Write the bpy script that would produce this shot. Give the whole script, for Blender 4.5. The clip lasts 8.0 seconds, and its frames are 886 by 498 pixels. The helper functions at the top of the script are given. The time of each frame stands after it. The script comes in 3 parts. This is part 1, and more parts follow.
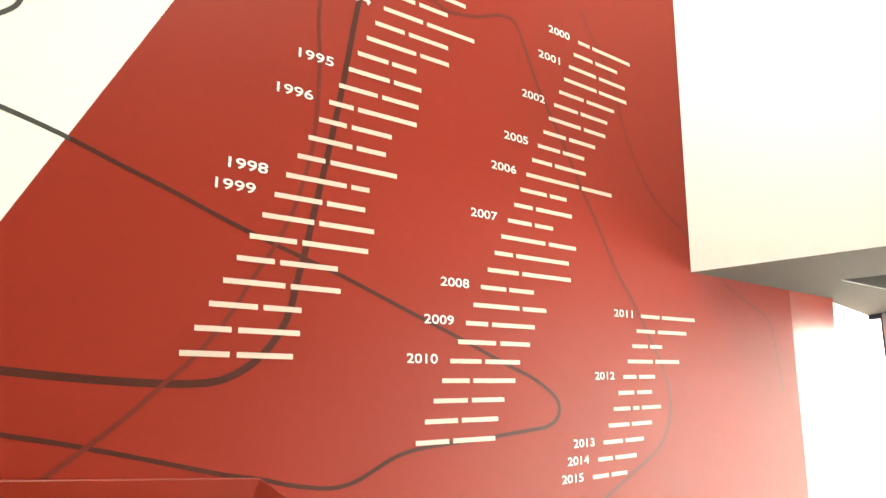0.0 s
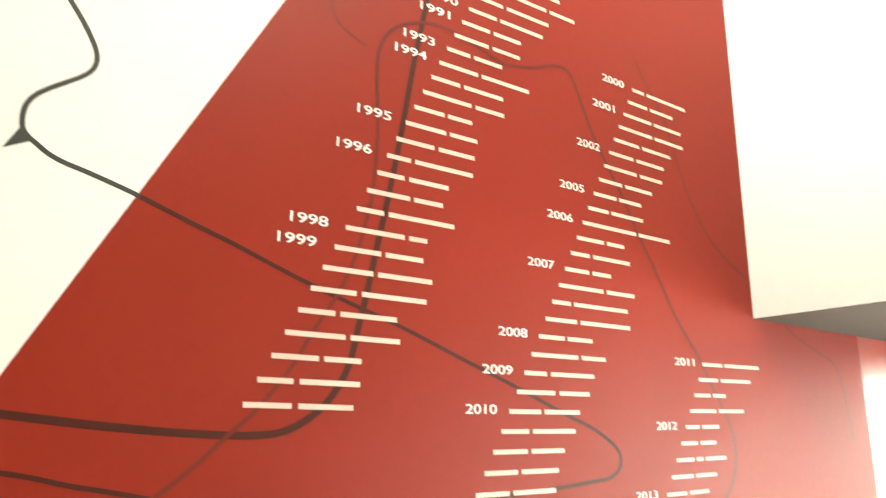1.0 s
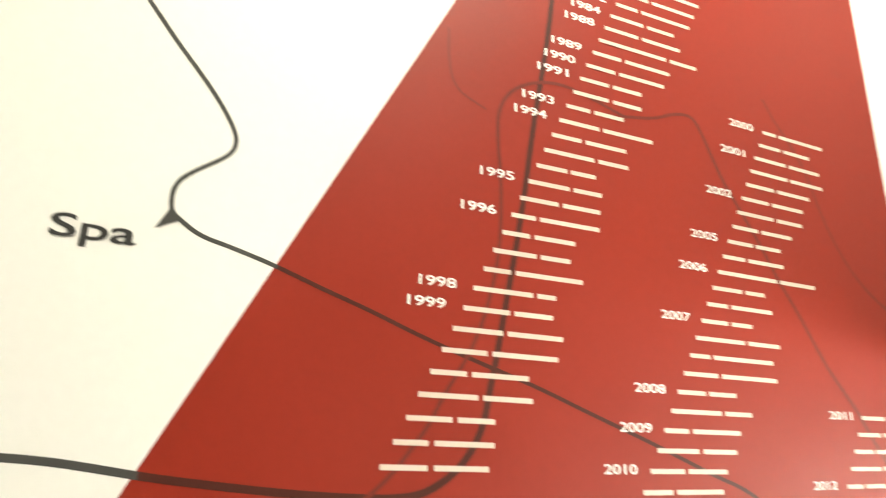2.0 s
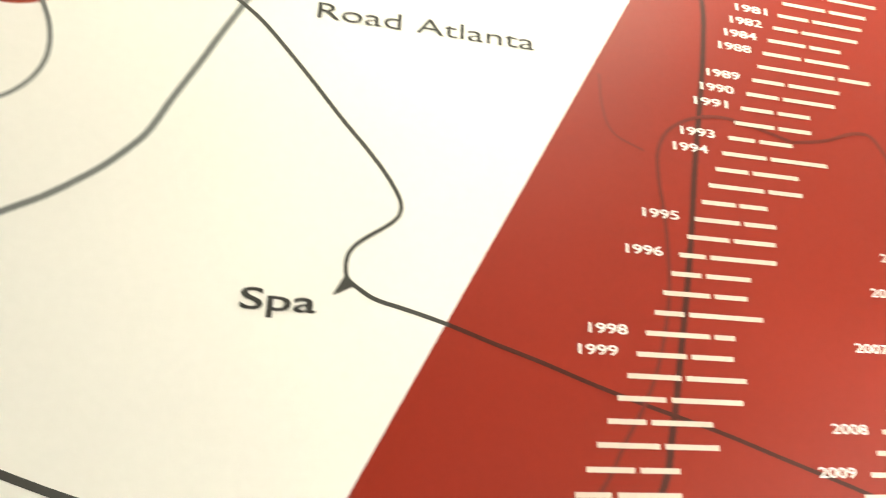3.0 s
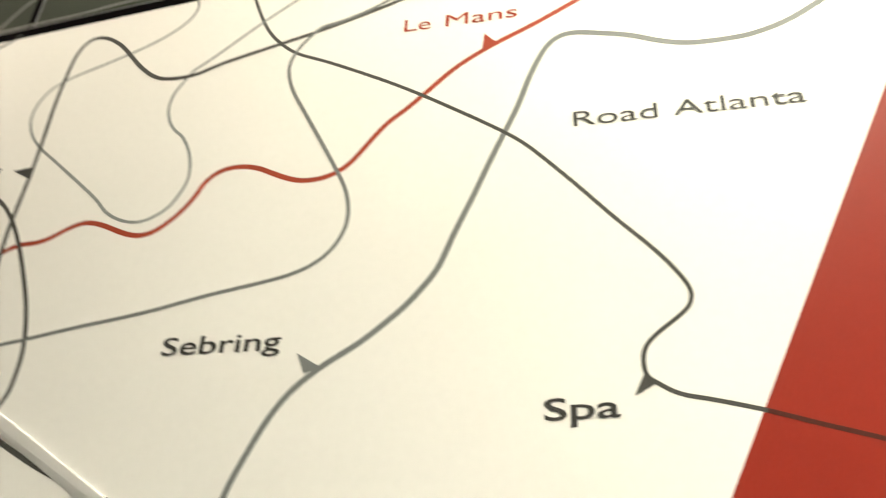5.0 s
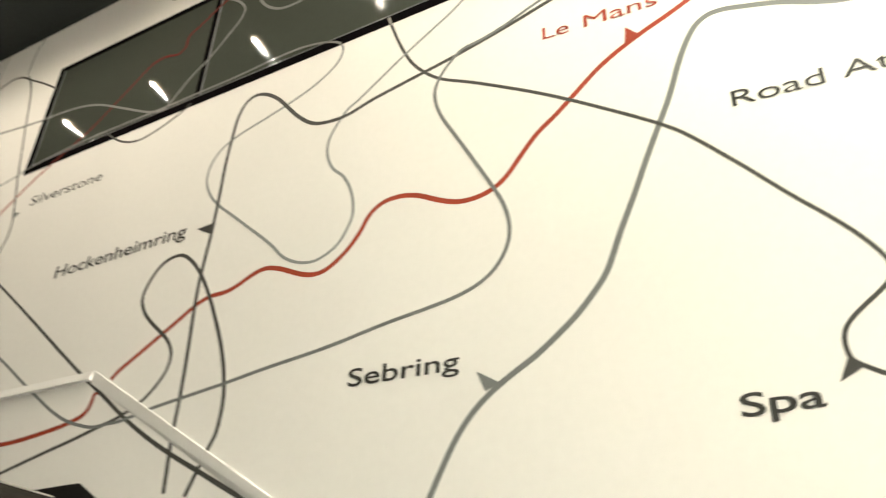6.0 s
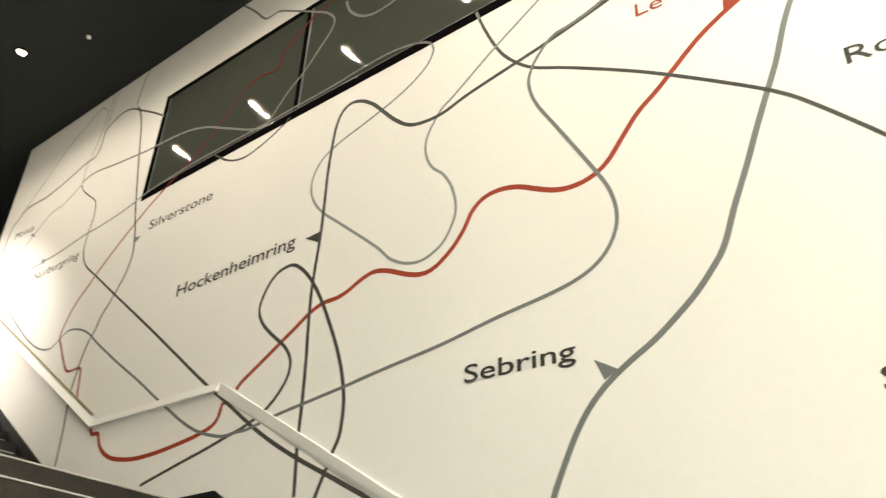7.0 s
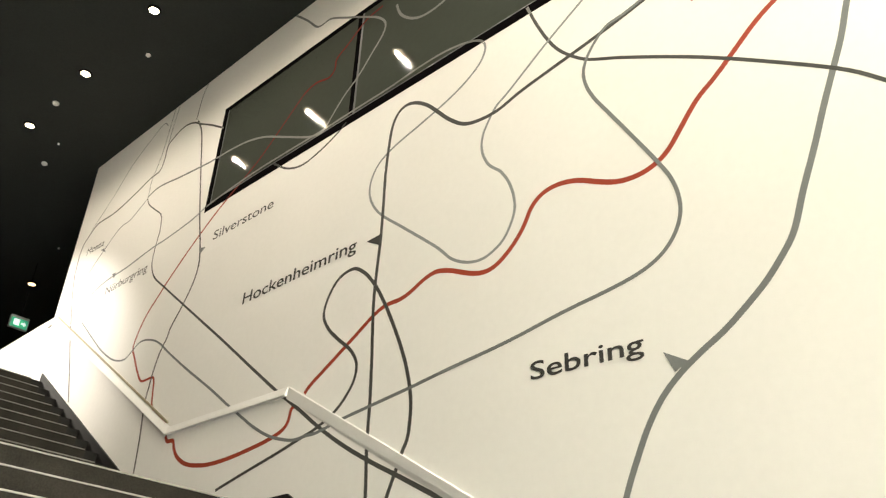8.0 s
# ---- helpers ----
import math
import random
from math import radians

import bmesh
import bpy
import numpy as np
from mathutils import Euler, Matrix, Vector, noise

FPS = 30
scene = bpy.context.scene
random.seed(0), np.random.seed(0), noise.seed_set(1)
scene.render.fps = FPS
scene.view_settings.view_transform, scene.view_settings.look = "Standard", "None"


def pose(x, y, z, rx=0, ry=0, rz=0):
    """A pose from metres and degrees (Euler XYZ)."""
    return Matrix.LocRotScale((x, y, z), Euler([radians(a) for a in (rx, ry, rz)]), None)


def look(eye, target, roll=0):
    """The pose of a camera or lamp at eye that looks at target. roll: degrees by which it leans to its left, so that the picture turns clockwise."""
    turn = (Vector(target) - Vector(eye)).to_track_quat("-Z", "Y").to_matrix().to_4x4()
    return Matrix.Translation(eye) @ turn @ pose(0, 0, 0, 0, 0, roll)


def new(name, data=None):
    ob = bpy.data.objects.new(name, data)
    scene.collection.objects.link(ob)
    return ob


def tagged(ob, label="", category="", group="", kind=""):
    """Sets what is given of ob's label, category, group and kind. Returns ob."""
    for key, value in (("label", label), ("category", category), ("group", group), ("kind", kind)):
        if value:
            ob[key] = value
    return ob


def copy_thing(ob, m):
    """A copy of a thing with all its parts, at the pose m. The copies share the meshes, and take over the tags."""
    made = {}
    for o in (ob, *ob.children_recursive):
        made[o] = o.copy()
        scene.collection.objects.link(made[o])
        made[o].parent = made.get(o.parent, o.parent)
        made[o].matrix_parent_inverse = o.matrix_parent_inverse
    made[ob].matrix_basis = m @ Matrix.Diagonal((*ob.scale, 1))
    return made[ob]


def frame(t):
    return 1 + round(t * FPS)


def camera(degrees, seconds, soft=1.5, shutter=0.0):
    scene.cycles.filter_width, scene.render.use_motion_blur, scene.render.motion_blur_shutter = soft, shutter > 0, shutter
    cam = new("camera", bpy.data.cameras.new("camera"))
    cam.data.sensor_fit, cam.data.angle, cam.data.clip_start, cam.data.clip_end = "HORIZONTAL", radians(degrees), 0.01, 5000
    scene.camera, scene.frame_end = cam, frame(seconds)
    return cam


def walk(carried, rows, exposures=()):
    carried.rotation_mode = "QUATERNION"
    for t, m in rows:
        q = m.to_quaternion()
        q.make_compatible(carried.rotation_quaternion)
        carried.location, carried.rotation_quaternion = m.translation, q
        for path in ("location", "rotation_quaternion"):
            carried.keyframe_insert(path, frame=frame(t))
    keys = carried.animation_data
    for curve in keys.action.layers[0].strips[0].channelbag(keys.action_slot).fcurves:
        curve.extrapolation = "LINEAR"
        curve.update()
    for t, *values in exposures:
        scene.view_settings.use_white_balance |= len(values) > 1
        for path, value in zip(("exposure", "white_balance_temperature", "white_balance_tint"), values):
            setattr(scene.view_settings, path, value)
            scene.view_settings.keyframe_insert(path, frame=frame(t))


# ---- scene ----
PATH = [
    (0.0, pose(0.328, -3.582, 0.774, 104.34, -0.52, -32.95)),
    (0.5, pose(0.313, -3.585, 0.787, 105.83, -0.70, -31.96)),
    (1.0, pose(0.288, -3.596, 0.805, 107.21, -0.94, -29.33)),
    (1.2, pose(0.276, -3.594, 0.811, 107.90, -1.03, -28.06)),
    (2.5, pose(0.317, -3.649, 0.796, 112.65, -1.64, -13.66)),
    (3.0, pose(0.299, -3.672, 0.817, 113.86, -1.75, -7.67)),
    (3.5, pose(0.331, -3.692, 0.805, 116.04, -1.87, -1.47)),
    (4.0, pose(0.392, -3.689, 0.793, 117.94, -2.13, 4.42)),
    (4.2, pose(0.415, -3.693, 0.804, 118.41, -2.14, 6.86)),
    (5.3, pose(0.467, -3.650, 0.805, 121.03, -2.21, 20.36)),
    (5.5, pose(0.464, -3.646, 0.798, 121.11, -2.12, 23.19)),
    (6.0, pose(0.434, -3.642, 0.792, 121.12, -1.88, 29.52)),
    (6.5, pose(0.412, -3.626, 0.786, 120.89, -1.84, 34.13)),
    (7.0, pose(0.389, -3.627, 0.783, 120.72, -1.71, 37.73)),
    (7.5, pose(0.377, -3.636, 0.777, 120.67, -1.68, 40.67)),
    (8.0, pose(0.366, -3.628, 0.775, 120.63, -1.72, 42.34)),
]
cam = camera(56.0, 8.0, soft=1.15, shutter=0.65)
walk(cam, PATH)

# ---- light ----
world = bpy.data.worlds.new("world")
scene.world = world
world.use_nodes = True
wn = world.node_tree.nodes
sky = wn.new("ShaderNodeTexSky")
sky.sky_type = "NISHITA"
sky.sun_disc = False
sky.sun_elevation = radians(35)
sky.sun_rotation = radians(120)
world.node_tree.links.new(sky.outputs[0], wn["Background"].inputs[0])
wn["Background"].inputs[1].default_value = 0.1
scene.view_settings.exposure = 0.0

WARM = (1.0, 0.875, 0.70)
CEIL = 7.58
LAMP_X = [-9.565, -8.056, -6.51, -4.93, -3.39, -1.85]
LAMP_Y = -1.08
SPOT_W = 94
FILL_ROW_W = 330
FILL_ROW_X, FILL_ROW_Y = [-8.7, -5.9, -3.0], -4.7
ADDED_SKY_W = 810
STOREY_FILL_W = 1300
BACKDROP_E = 23.5


def lamp(name, kind, m, power, colour, **kw):
    data = bpy.data.lights.new(name, kind)
    data.energy, data.color = power, colour
    ob = new(name, data)
    ob.matrix_world = m
    return ob, data


for lx in LAMP_X:
    ob, d = lamp("downlight_lamp", "SPOT", look((lx, LAMP_Y, CEIL - 0.05), (lx, LAMP_Y + 0.12, 0)), SPOT_W, WARM)
    d.spot_size, d.spot_blend, d.shadow_soft_size = radians(145), 1.0, 0.02
# unseen second row, added as fill and aimed at the upper wall
for lx in FILL_ROW_X:
    ob, d = lamp("downlight_lamp", "SPOT", look((lx, FILL_ROW_Y, CEIL - 0.05), (lx - 0.6, 0, 5.3)), FILL_ROW_W, WARM)
    d.spot_size, d.spot_blend, d.shadow_soft_size = radians(73), 1.0, 0.06
# unseen spots, added to whiten the head of the stairs and the wall beyond
ob, d = lamp("stairhead_fill", "SPOT", look((-12.5, -3.5, CEIL - 0.06), (-9.5, 0, 4.75)), 2500, (1.0, 0.92, 0.80))
d.spot_size, d.spot_blend, d.shadow_soft_size = radians(31), 0.9, 0.05
ob, d = lamp("upper_floor_fill", "SPOT", look((-13.5, -2.4, CEIL - 0.06), (-11.2, 0, 4.6)), 1900, (1.0, 0.92, 0.80))
d.spot_size, d.spot_blend, d.shadow_soft_size = radians(44), 1.0, 0.05
# unseen spot, added to brighten the wall of the upper storey
ob, d = lamp("storey_fill", "SPOT", look((0.9, -2.6, CEIL - 0.06), (4.567, -1.6, 3.4)), STOREY_FILL_W, (1.0, 0.955, 0.84))
d.spot_size, d.spot_blend, d.shadow_soft_size = radians(75), 0.9, 0.06
# area fill through an unseen, added skylight over the lower landing
ob, d = lamp("added_skylight", "AREA", pose(1.9, -2.4, CEIL + 0.1), ADDED_SKY_W, (1.0, 0.945, 0.745))
d.shape, d.size, d.size_y = "RECTANGLE", 3.6, 3.2


# ---- materials ----
def material(name, colour, rough=0.5, metal=0.0, vary=0.06, scale=3.0, bump=0.0, bump_scale=300.0, spec=0.5, wear=0.06):
    m = bpy.data.materials.new(name)
    m.use_nodes = True
    nt = m.node_tree
    b = nt.nodes["Principled BSDF"]
    b.inputs["Metallic"].default_value = metal
    b.inputs["Specular IOR Level"].default_value = spec
    co = nt.nodes.new("ShaderNodeTexCoord")
    n1 = nt.nodes.new("ShaderNodeTexNoise")
    n1.inputs["Scale"].default_value, n1.inputs["Detail"].default_value = scale, 5
    n2 = nt.nodes.new("ShaderNodeTexNoise")
    n2.inputs["Scale"].default_value, n2.inputs["Detail"].default_value = scale * 22, 3
    mx = nt.nodes.new("ShaderNodeMath")
    mx.operation = "ADD"
    ramp = nt.nodes.new("ShaderNodeMapRange")
    ramp.inputs["From Min"].default_value, ramp.inputs["From Max"].default_value = 0.6, 1.4
    ramp.inputs["To Min"].default_value, ramp.inputs["To Max"].default_value = 1 - vary, 1 + vary
    vm = nt.nodes.new("ShaderNodeVectorMath")
    vm.operation = "SCALE"
    vm.inputs[0].default_value = colour
    L_ = nt.links.new
    L_(co.outputs["Object"], n1.inputs["Vector"])
    L_(co.outputs["Object"], n2.inputs["Vector"])
    L_(n1.outputs[0], mx.inputs[0])
    L_(n2.outputs[0], mx.inputs[1])
    L_(mx.outputs[0], ramp.inputs[0])
    L_(ramp.outputs[0], vm.inputs["Scale"])
    L_(vm.outputs[0], b.inputs["Base Color"])
    rr = nt.nodes.new("ShaderNodeMapRange")
    rr.inputs["To Min"].default_value, rr.inputs["To Max"].default_value = max(0.02, rough - wear), min(1, rough + wear)
    L_(n1.outputs[0], rr.inputs[0])
    L_(rr.outputs[0], b.inputs["Roughness"])
    if bump:
        n3 = nt.nodes.new("ShaderNodeTexNoise")
        n3.inputs["Scale"].default_value, n3.inputs["Detail"].default_value = bump_scale, 4
        bp = nt.nodes.new("ShaderNodeBump")
        bp.inputs["Strength"].default_value, bp.inputs["Distance"].default_value = bump, 0.002
        L_(co.outputs["Object"], n3.inputs["Vector"])
        L_(n3.outputs[0], bp.inputs["Height"])
        L_(bp.outputs[0], b.inputs["Normal"])
    return m


def glowing(name, colour, power):
    m = bpy.data.materials.new(name)
    m.use_nodes = True
    b = m.node_tree.nodes["Principled BSDF"]
    b.inputs["Base Color"].default_value = (*colour, 1)
    b.inputs["Emission Color"].default_value = (*colour, 1)
    b.inputs["Emission Strength"].default_value = power
    return m


WHITE = material("white_wall_paint", (0.80, 0.785, 0.745), 0.55, vary=0.025, scale=0.9, bump=0.12, bump_scale=420)
RED = material("red_wall_paint", (0.252, 0.0182, 0.0066), 0.48, vary=0.05, scale=0.9, bump=0.12, bump_scale=420, spec=0.29)
RED_GLOSS = material("red_gloss_lacquer", (0.275, 0.0225, 0.0088), 0.30, vary=0.03, scale=0.9, spec=1.0)
RAIL_WHITE = material("white_lacquer", (0.78, 0.77, 0.74), 0.30, vary=0.02, scale=2)
RAIL_RED = material("red_lacquer", (0.258, 0.0225, 0.0092), 0.32, vary=0.03, scale=2)
INK_DARK = material("dark_grey_ink", (0.042, 0.041, 0.038), 0.5, vary=0.10, scale=4, spec=0.2)
INK_LINE = material("dark_grey_line_ink", (0.064, 0.063, 0.058), 0.5, vary=0.10, scale=4, spec=0.2)
INK_MID = material("mid_grey_ink", (0.178, 0.187, 0.182), 0.5, vary=0.08, scale=4, spec=0.2)
INK_LIGHT = material("light_grey_ink", (0.25, 0.265, 0.26), 0.5, vary=0.08, scale=4, spec=0.2)
INK_RED = material("red_ink", (0.33, 0.049, 0.023), 0.5, vary=0.08, scale=4, spec=0.2)
INK_BROWN = material("brown_ink_on_red", (0.070, 0.019, 0.013), 0.42, vary=0.12, scale=4, spec=0.22)
INK_GHOST = material("ghostly_brown_ink_on_red", (0.190, 0.0200, 0.0100), 0.44, vary=0.10, scale=4, spec=0.28)
INK_FAINT = material("faint_brown_ink_on_red", (0.150, 0.021, 0.012), 0.40, vary=0.12, scale=4, spec=0.28)
LETTER_WHITE = material("white_lettering", (0.82, 0.79, 0.74), 0.5, vary=0.05, scale=6)
LETTER_CREAM = material("cream_lettering", (0.64, 0.54, 0.46), 0.5, vary=0.05, scale=6, spec=0.2)
FILM_GREY = material("light_grey_film", (0.165, 0.165, 0.15), 0.45, vary=0.06, scale=4, spec=0.2)
FILM_RED = material("red_film", (0.13, 0.021, 0.015), 0.6, vary=0.08, scale=4, spec=0.05)
BLACK = material("black_ceiling", (0.022, 0.026, 0.024), 0.85, vary=0.2, scale=2, bump=0.2, bump_scale=60)
FRAME_BLACK = material("black_metal_frame", (0.005, 0.0045, 0.005), 0.7, vary=0.1, scale=5, spec=0.0)
SKIRT = material("black_skirting", (0.009, 0.0082, 0.0075), 0.6, vary=0.15, scale=6, spec=0.2)
STONE = material("grey_stair_stone", (0.0205, 0.0182, 0.0148), 0.75, vary=0.55, scale=5, bump=0.35, bump_scale=120, spec=0.12)
# shaded copy of the nosing, its shade put into a darker colour
NOSING_SHADED = material("shaded_nosing", (0.15, 0.145, 0.125), 0.5, vary=0.15, scale=20)
GAP_LINE = material("olive_gap_line", (0.30, 0.26, 0.17), 0.6, vary=0.08, scale=6)
NOSING = material("pale_nosing", (0.30, 0.29, 0.26), 0.5, vary=0.1, scale=20)
# darkened evenly, for the shade that the backdrop's light washes out
SOFFIT = material("shaded_soffit_paint", (0.092, 0.083, 0.073), 0.85, vary=0.03, scale=1, spec=0.05)
SOFFIT_LIP = material("pale_lip_paint", (0.30, 0.285, 0.26), 0.5, vary=0.03, scale=4)
SLOT = material("brown_slot_lining", (0.030, 0.024, 0.020), 0.7, vary=0.1, scale=3)
# lightened copy of DARK_WALL, its colour standing in for dim hall light
HALL_WALL_LIT = material("lightened_hall_wall", (0.15, 0.16, 0.155), 0.8, vary=0.12, scale=1)
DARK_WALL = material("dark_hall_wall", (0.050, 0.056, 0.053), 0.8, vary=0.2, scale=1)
GLASS = material("dark_tinted_glass", (0.062, 0.069, 0.057), 0.02, vary=0.04, scale=0.8, spec=0.5, wear=0.0)
STEEL = material("brushed_metal", (0.45, 0.44, 0.42), 0.35, metal=1.0, vary=0.05, scale=12)
# door metal lightened in colour to make up for its backlit shade
STEEL_LIFTED = material("lightened_door_metal", (0.52, 0.52, 0.53), 0.5, metal=0.0, vary=0.08, scale=8)
GASKET = material("dark_blue_rubber", (0.03, 0.03, 0.07), 0.6, vary=0.1, scale=8)
PLASTIC = material("white_plastic", (0.7, 0.69, 0.66), 0.45, vary=0.03, scale=8)
BOUNCE_PAVING = material("pale_bounce_paving", (0.55, 0.54, 0.51), 0.7, vary=0.10, scale=2, bump=0.2, bump_scale=90)
BEAD = material("grey_glazing_bead", (0.075, 0.078, 0.078), 0.35, vary=0.05, scale=8)
BULB = glowing("warm_lamp_glow", (1.0, 0.85, 0.6), 420.0)
LENS = glowing("warm_lens_glow", (1.0, 0.80, 0.52), 10.0)
DISC = glowing("warm_disc_glow", (1.0, 0.72, 0.40), 3.0)
EXIT_GREEN = glowing("green_sign_glow", (0.08, 0.58, 0.32), 0.4)
EXIT_WHITE = glowing("white_sign_glow", (0.8, 0.95, 0.85), 1.1)
OUTSIDE = glowing("bright_daylight", (1.0, 0.96, 0.84), BACKDROP_E)
CLEAR = bpy.data.materials.new("clear_glass")
CLEAR.use_nodes = True
CLEAR.node_tree.nodes["Principled BSDF"].inputs["Transmission Weight"].default_value = 1.0
CLEAR.node_tree.nodes["Principled BSDF"].inputs["Roughness"].default_value = 0.02


# window glass: normals lean in narrow bands, made to draw lamp reflections into tails
nt = GLASS.node_tree
nt.links.remove(nt.nodes["Principled BSDF"].inputs["Roughness"].links[0])
nt.nodes["Principled BSDF"].inputs["Roughness"].default_value = 0.02
co_, sep, band, frac, sq, sl, comb = (nt.nodes.new(n) for n in ("ShaderNodeTexCoord", "ShaderNodeSeparateXYZ", "ShaderNodeMath", "ShaderNodeMath", "ShaderNodeMath", "ShaderNodeMath", "ShaderNodeCombineXYZ"))
band.operation, frac.operation, sq.operation, sl.operation = "MULTIPLY", "FRACT", "LOGARITHM", "MULTIPLY"
band.inputs[1].default_value, sq.inputs[1].default_value, sl.inputs[1].default_value = 190.0, math.e, -0.0098
comb.inputs[1].default_value = -1.0
norm = nt.nodes.new("ShaderNodeVectorMath")
norm.operation = "NORMALIZE"
nt.links.new(co_.outputs["Object"], sep.inputs[0])
nt.links.new(sep.outputs[2], band.inputs[0])
nt.links.new(band.outputs[0], frac.inputs[0])
nt.links.new(frac.outputs[0], sq.inputs[0])
nt.links.new(sq.outputs[0], sl.inputs[0])
lean = nt.nodes.new("ShaderNodeMath")
lean.operation = "MULTIPLY"
lean.inputs[1].default_value = -0.6
nt.links.new(sl.outputs[0], lean.inputs[0])
nt.links.new(lean.outputs[0], comb.inputs[0])
nt.links.new(sl.outputs[0], comb.inputs[2])
nt.links.new(comb.outputs[0], norm.inputs[0])
nt.links.new(norm.outputs[0], nt.nodes["Principled BSDF"].inputs["Normal"])


# ---- building helpers ----
def box(bm, x0, x1, y0, y1, z0, z1, bevel=0.0):
    c = Matrix.Translation(((x0 + x1) / 2, (y0 + y1) / 2, (z0 + z1) / 2))
    r = bmesh.ops.create_cube(bm, size=1, matrix=c @ Matrix.Diagonal((x1 - x0, y1 - y0, z1 - z0, 1)))
    if bevel:
        es = list({e for v in r["verts"] for e in v.link_edges})
        bmesh.ops.bevel(bm, geom=es, offset=bevel, segments=2, affect="EDGES")
    return bm


def slab(bm, outline, y0, y1):
    """A plate in the wall's plane: its outline in x and z, between two depths."""
    vs = [bm.verts.new((x, y0, z)) for x, z in outline]
    f = bm.faces.new(vs)
    r = bmesh.ops.extrude_face_region(bm, geom=[f])
    bmesh.ops.translate(bm, vec=(0, y1 - y0, 0), verts=[g for g in r["geom"] if isinstance(g, bmesh.types.BMVert)])
    bmesh.ops.recalc_face_normals(bm, faces=bm.faces)
    return bm


def cyl(bm, x, y, z, r0, r1, h, seg=24):
    bmesh.ops.create_cone(bm, cap_ends=True, segments=seg, radius1=r0, radius2=r1, depth=h, matrix=Matrix.Translation((x, y, z + h / 2)))
    return bm


def part(name, bm, mat, parent=None, label="", smooth=False):
    me = bpy.data.meshes.new(name)
    bm.to_mesh(me)
    bm.free()
    if smooth:
        for p in me.polygons:
            p.use_smooth = True
    me.materials.append(mat)
    ob = new(name, me)
    ob.parent = parent
    if label:
        ob["label"] = label
    return ob


def thing(name, at, label, category, group="", kind=""):
    ob = new(name)
    ob.location = at
    ob.empty_display_size = 0.1
    return tagged(ob, label, category, group, kind)


def under(ob, parent):
    """Hang a mesh built in world places under a thing that stands elsewhere."""
    ob.parent = parent
    ob.matrix_parent_inverse = Matrix.Translation(-Vector(parent.location))
    return ob


def structure(name, bm, mat, label, category):
    return tagged(part(name, bm, mat), label, category, kind="structure")


B = bmesh.new

# ---- setting ----
X_END, X_LEFT, X_RIGHT = -9.775, -15.0, 6.13
WIN = (-6.515, -1.60, 5.465, 6.868)        # the window's hole: x, x, z, z
FLOOR_UP, LAND, LOW, GROUND = 4.32, 2.18, -0.255, -2.255
WALL_B = 0.32


def red_edge(z):
    return 0.335 + (z - 1.197) * 0.495


bm = B()
box(bm, X_END, WIN[0], 0, WALL_B, GROUND, CEIL)
box(bm, WIN[0], WIN[1], 0, WALL_B, GROUND, WIN[2])
box(bm, WIN[0], WIN[1], 0, WALL_B, WIN[3], CEIL)
slab(bm, [(WIN[1], GROUND), (red_edge(GROUND), GROUND), (red_edge(CEIL), CEIL), (WIN[1], CEIL)], 0, WALL_B)
box(bm, X_LEFT, X_END, 0, WALL_B, GROUND, 5.25)
structure("wall_north", bm, WHITE, "tall smooth white painted wall along the staircase", "wall")
bm = B()
slab(bm, [(red_edge(GROUND), GROUND), (5.60, GROUND), (5.60, CEIL), (red_edge(CEIL), CEIL)], 0, WALL_B)
structure("wall_red", bm, RED, "slanting satin red painted field of the staircase wall", "wall")

SKY = (0.1, 3.7, -4.0, -0.8)           # the hole for the added skylight
bm = B()
box(bm, -22, SKY[0], -9, 7, CEIL, CEIL + 0.2)
box(bm, SKY[1], 4.9, -9, 7, CEIL, CEIL + 0.2)
box(bm, SKY[0], SKY[1], -9, SKY[2], CEIL, CEIL + 0.2)
box(bm, SKY[0], SKY[1], SKY[3], 7, CEIL, CEIL + 0.2)
structure("ceiling", bm, BLACK, "matt black hall ceiling with small downlights", "ceiling")
structure("wall_west", box(B(), -22.2, -22, -9, 7, GROUND, CEIL), HALL_WALL_LIT, "dark far wall of the hall", "wall")
structure("wall_hall", box(B(), -22, X_RIGHT, 7, 7.2, GROUND, CEIL), HALL_WALL_LIT, "dark wall of the hall behind the stair wall", "wall")
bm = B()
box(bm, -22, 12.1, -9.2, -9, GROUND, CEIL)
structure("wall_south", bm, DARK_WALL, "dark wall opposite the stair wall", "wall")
structure("floor", box(B(), -22, 12.1, -9, 7, GROUND - 0.2, GROUND), STONE, "grey stone ground floor", "floor")
bm = B()
box(bm, X_LEFT - 8, -9.78, -9, -0.02, FLOOR_UP - 0.3, FLOOR_UP)
box(bm, X_LEFT - 8, X_END, WALL_B, 7, FLOOR_UP - 0.3, FLOOR_UP)
structure("upper_floor", bm, STONE, "grey stone upper floor at the head of the stairs", "floor")

# gloss and lean added here to turn the wall's end white with glare
bm = box(B(), 5.6002, X_RIGHT, 0.0, WALL_B, GROUND, 1.989)
for v in bm.verts:                     # leaned back towards its foot, to mirror daylight from under the soffit
    if v.co.y < 0.1 and v.co.z < 0:
        v.co.y += 0.15
box(bm, 5.6002, X_RIGHT, 0.0, WALL_B, 1.989, CEIL)
structure("wall_gloss_end", bm, RED_GLOSS, "red end of the wall with gloss and lean added to mirror daylight", "wall")

SKEW = 0.34


def skewed(bm):
    """Lean a mesh in plan, as the upper storey stands to the stair wall."""
    for v in bm.verts:
        v.co.x -= SKEW * v.co.y
    return bm


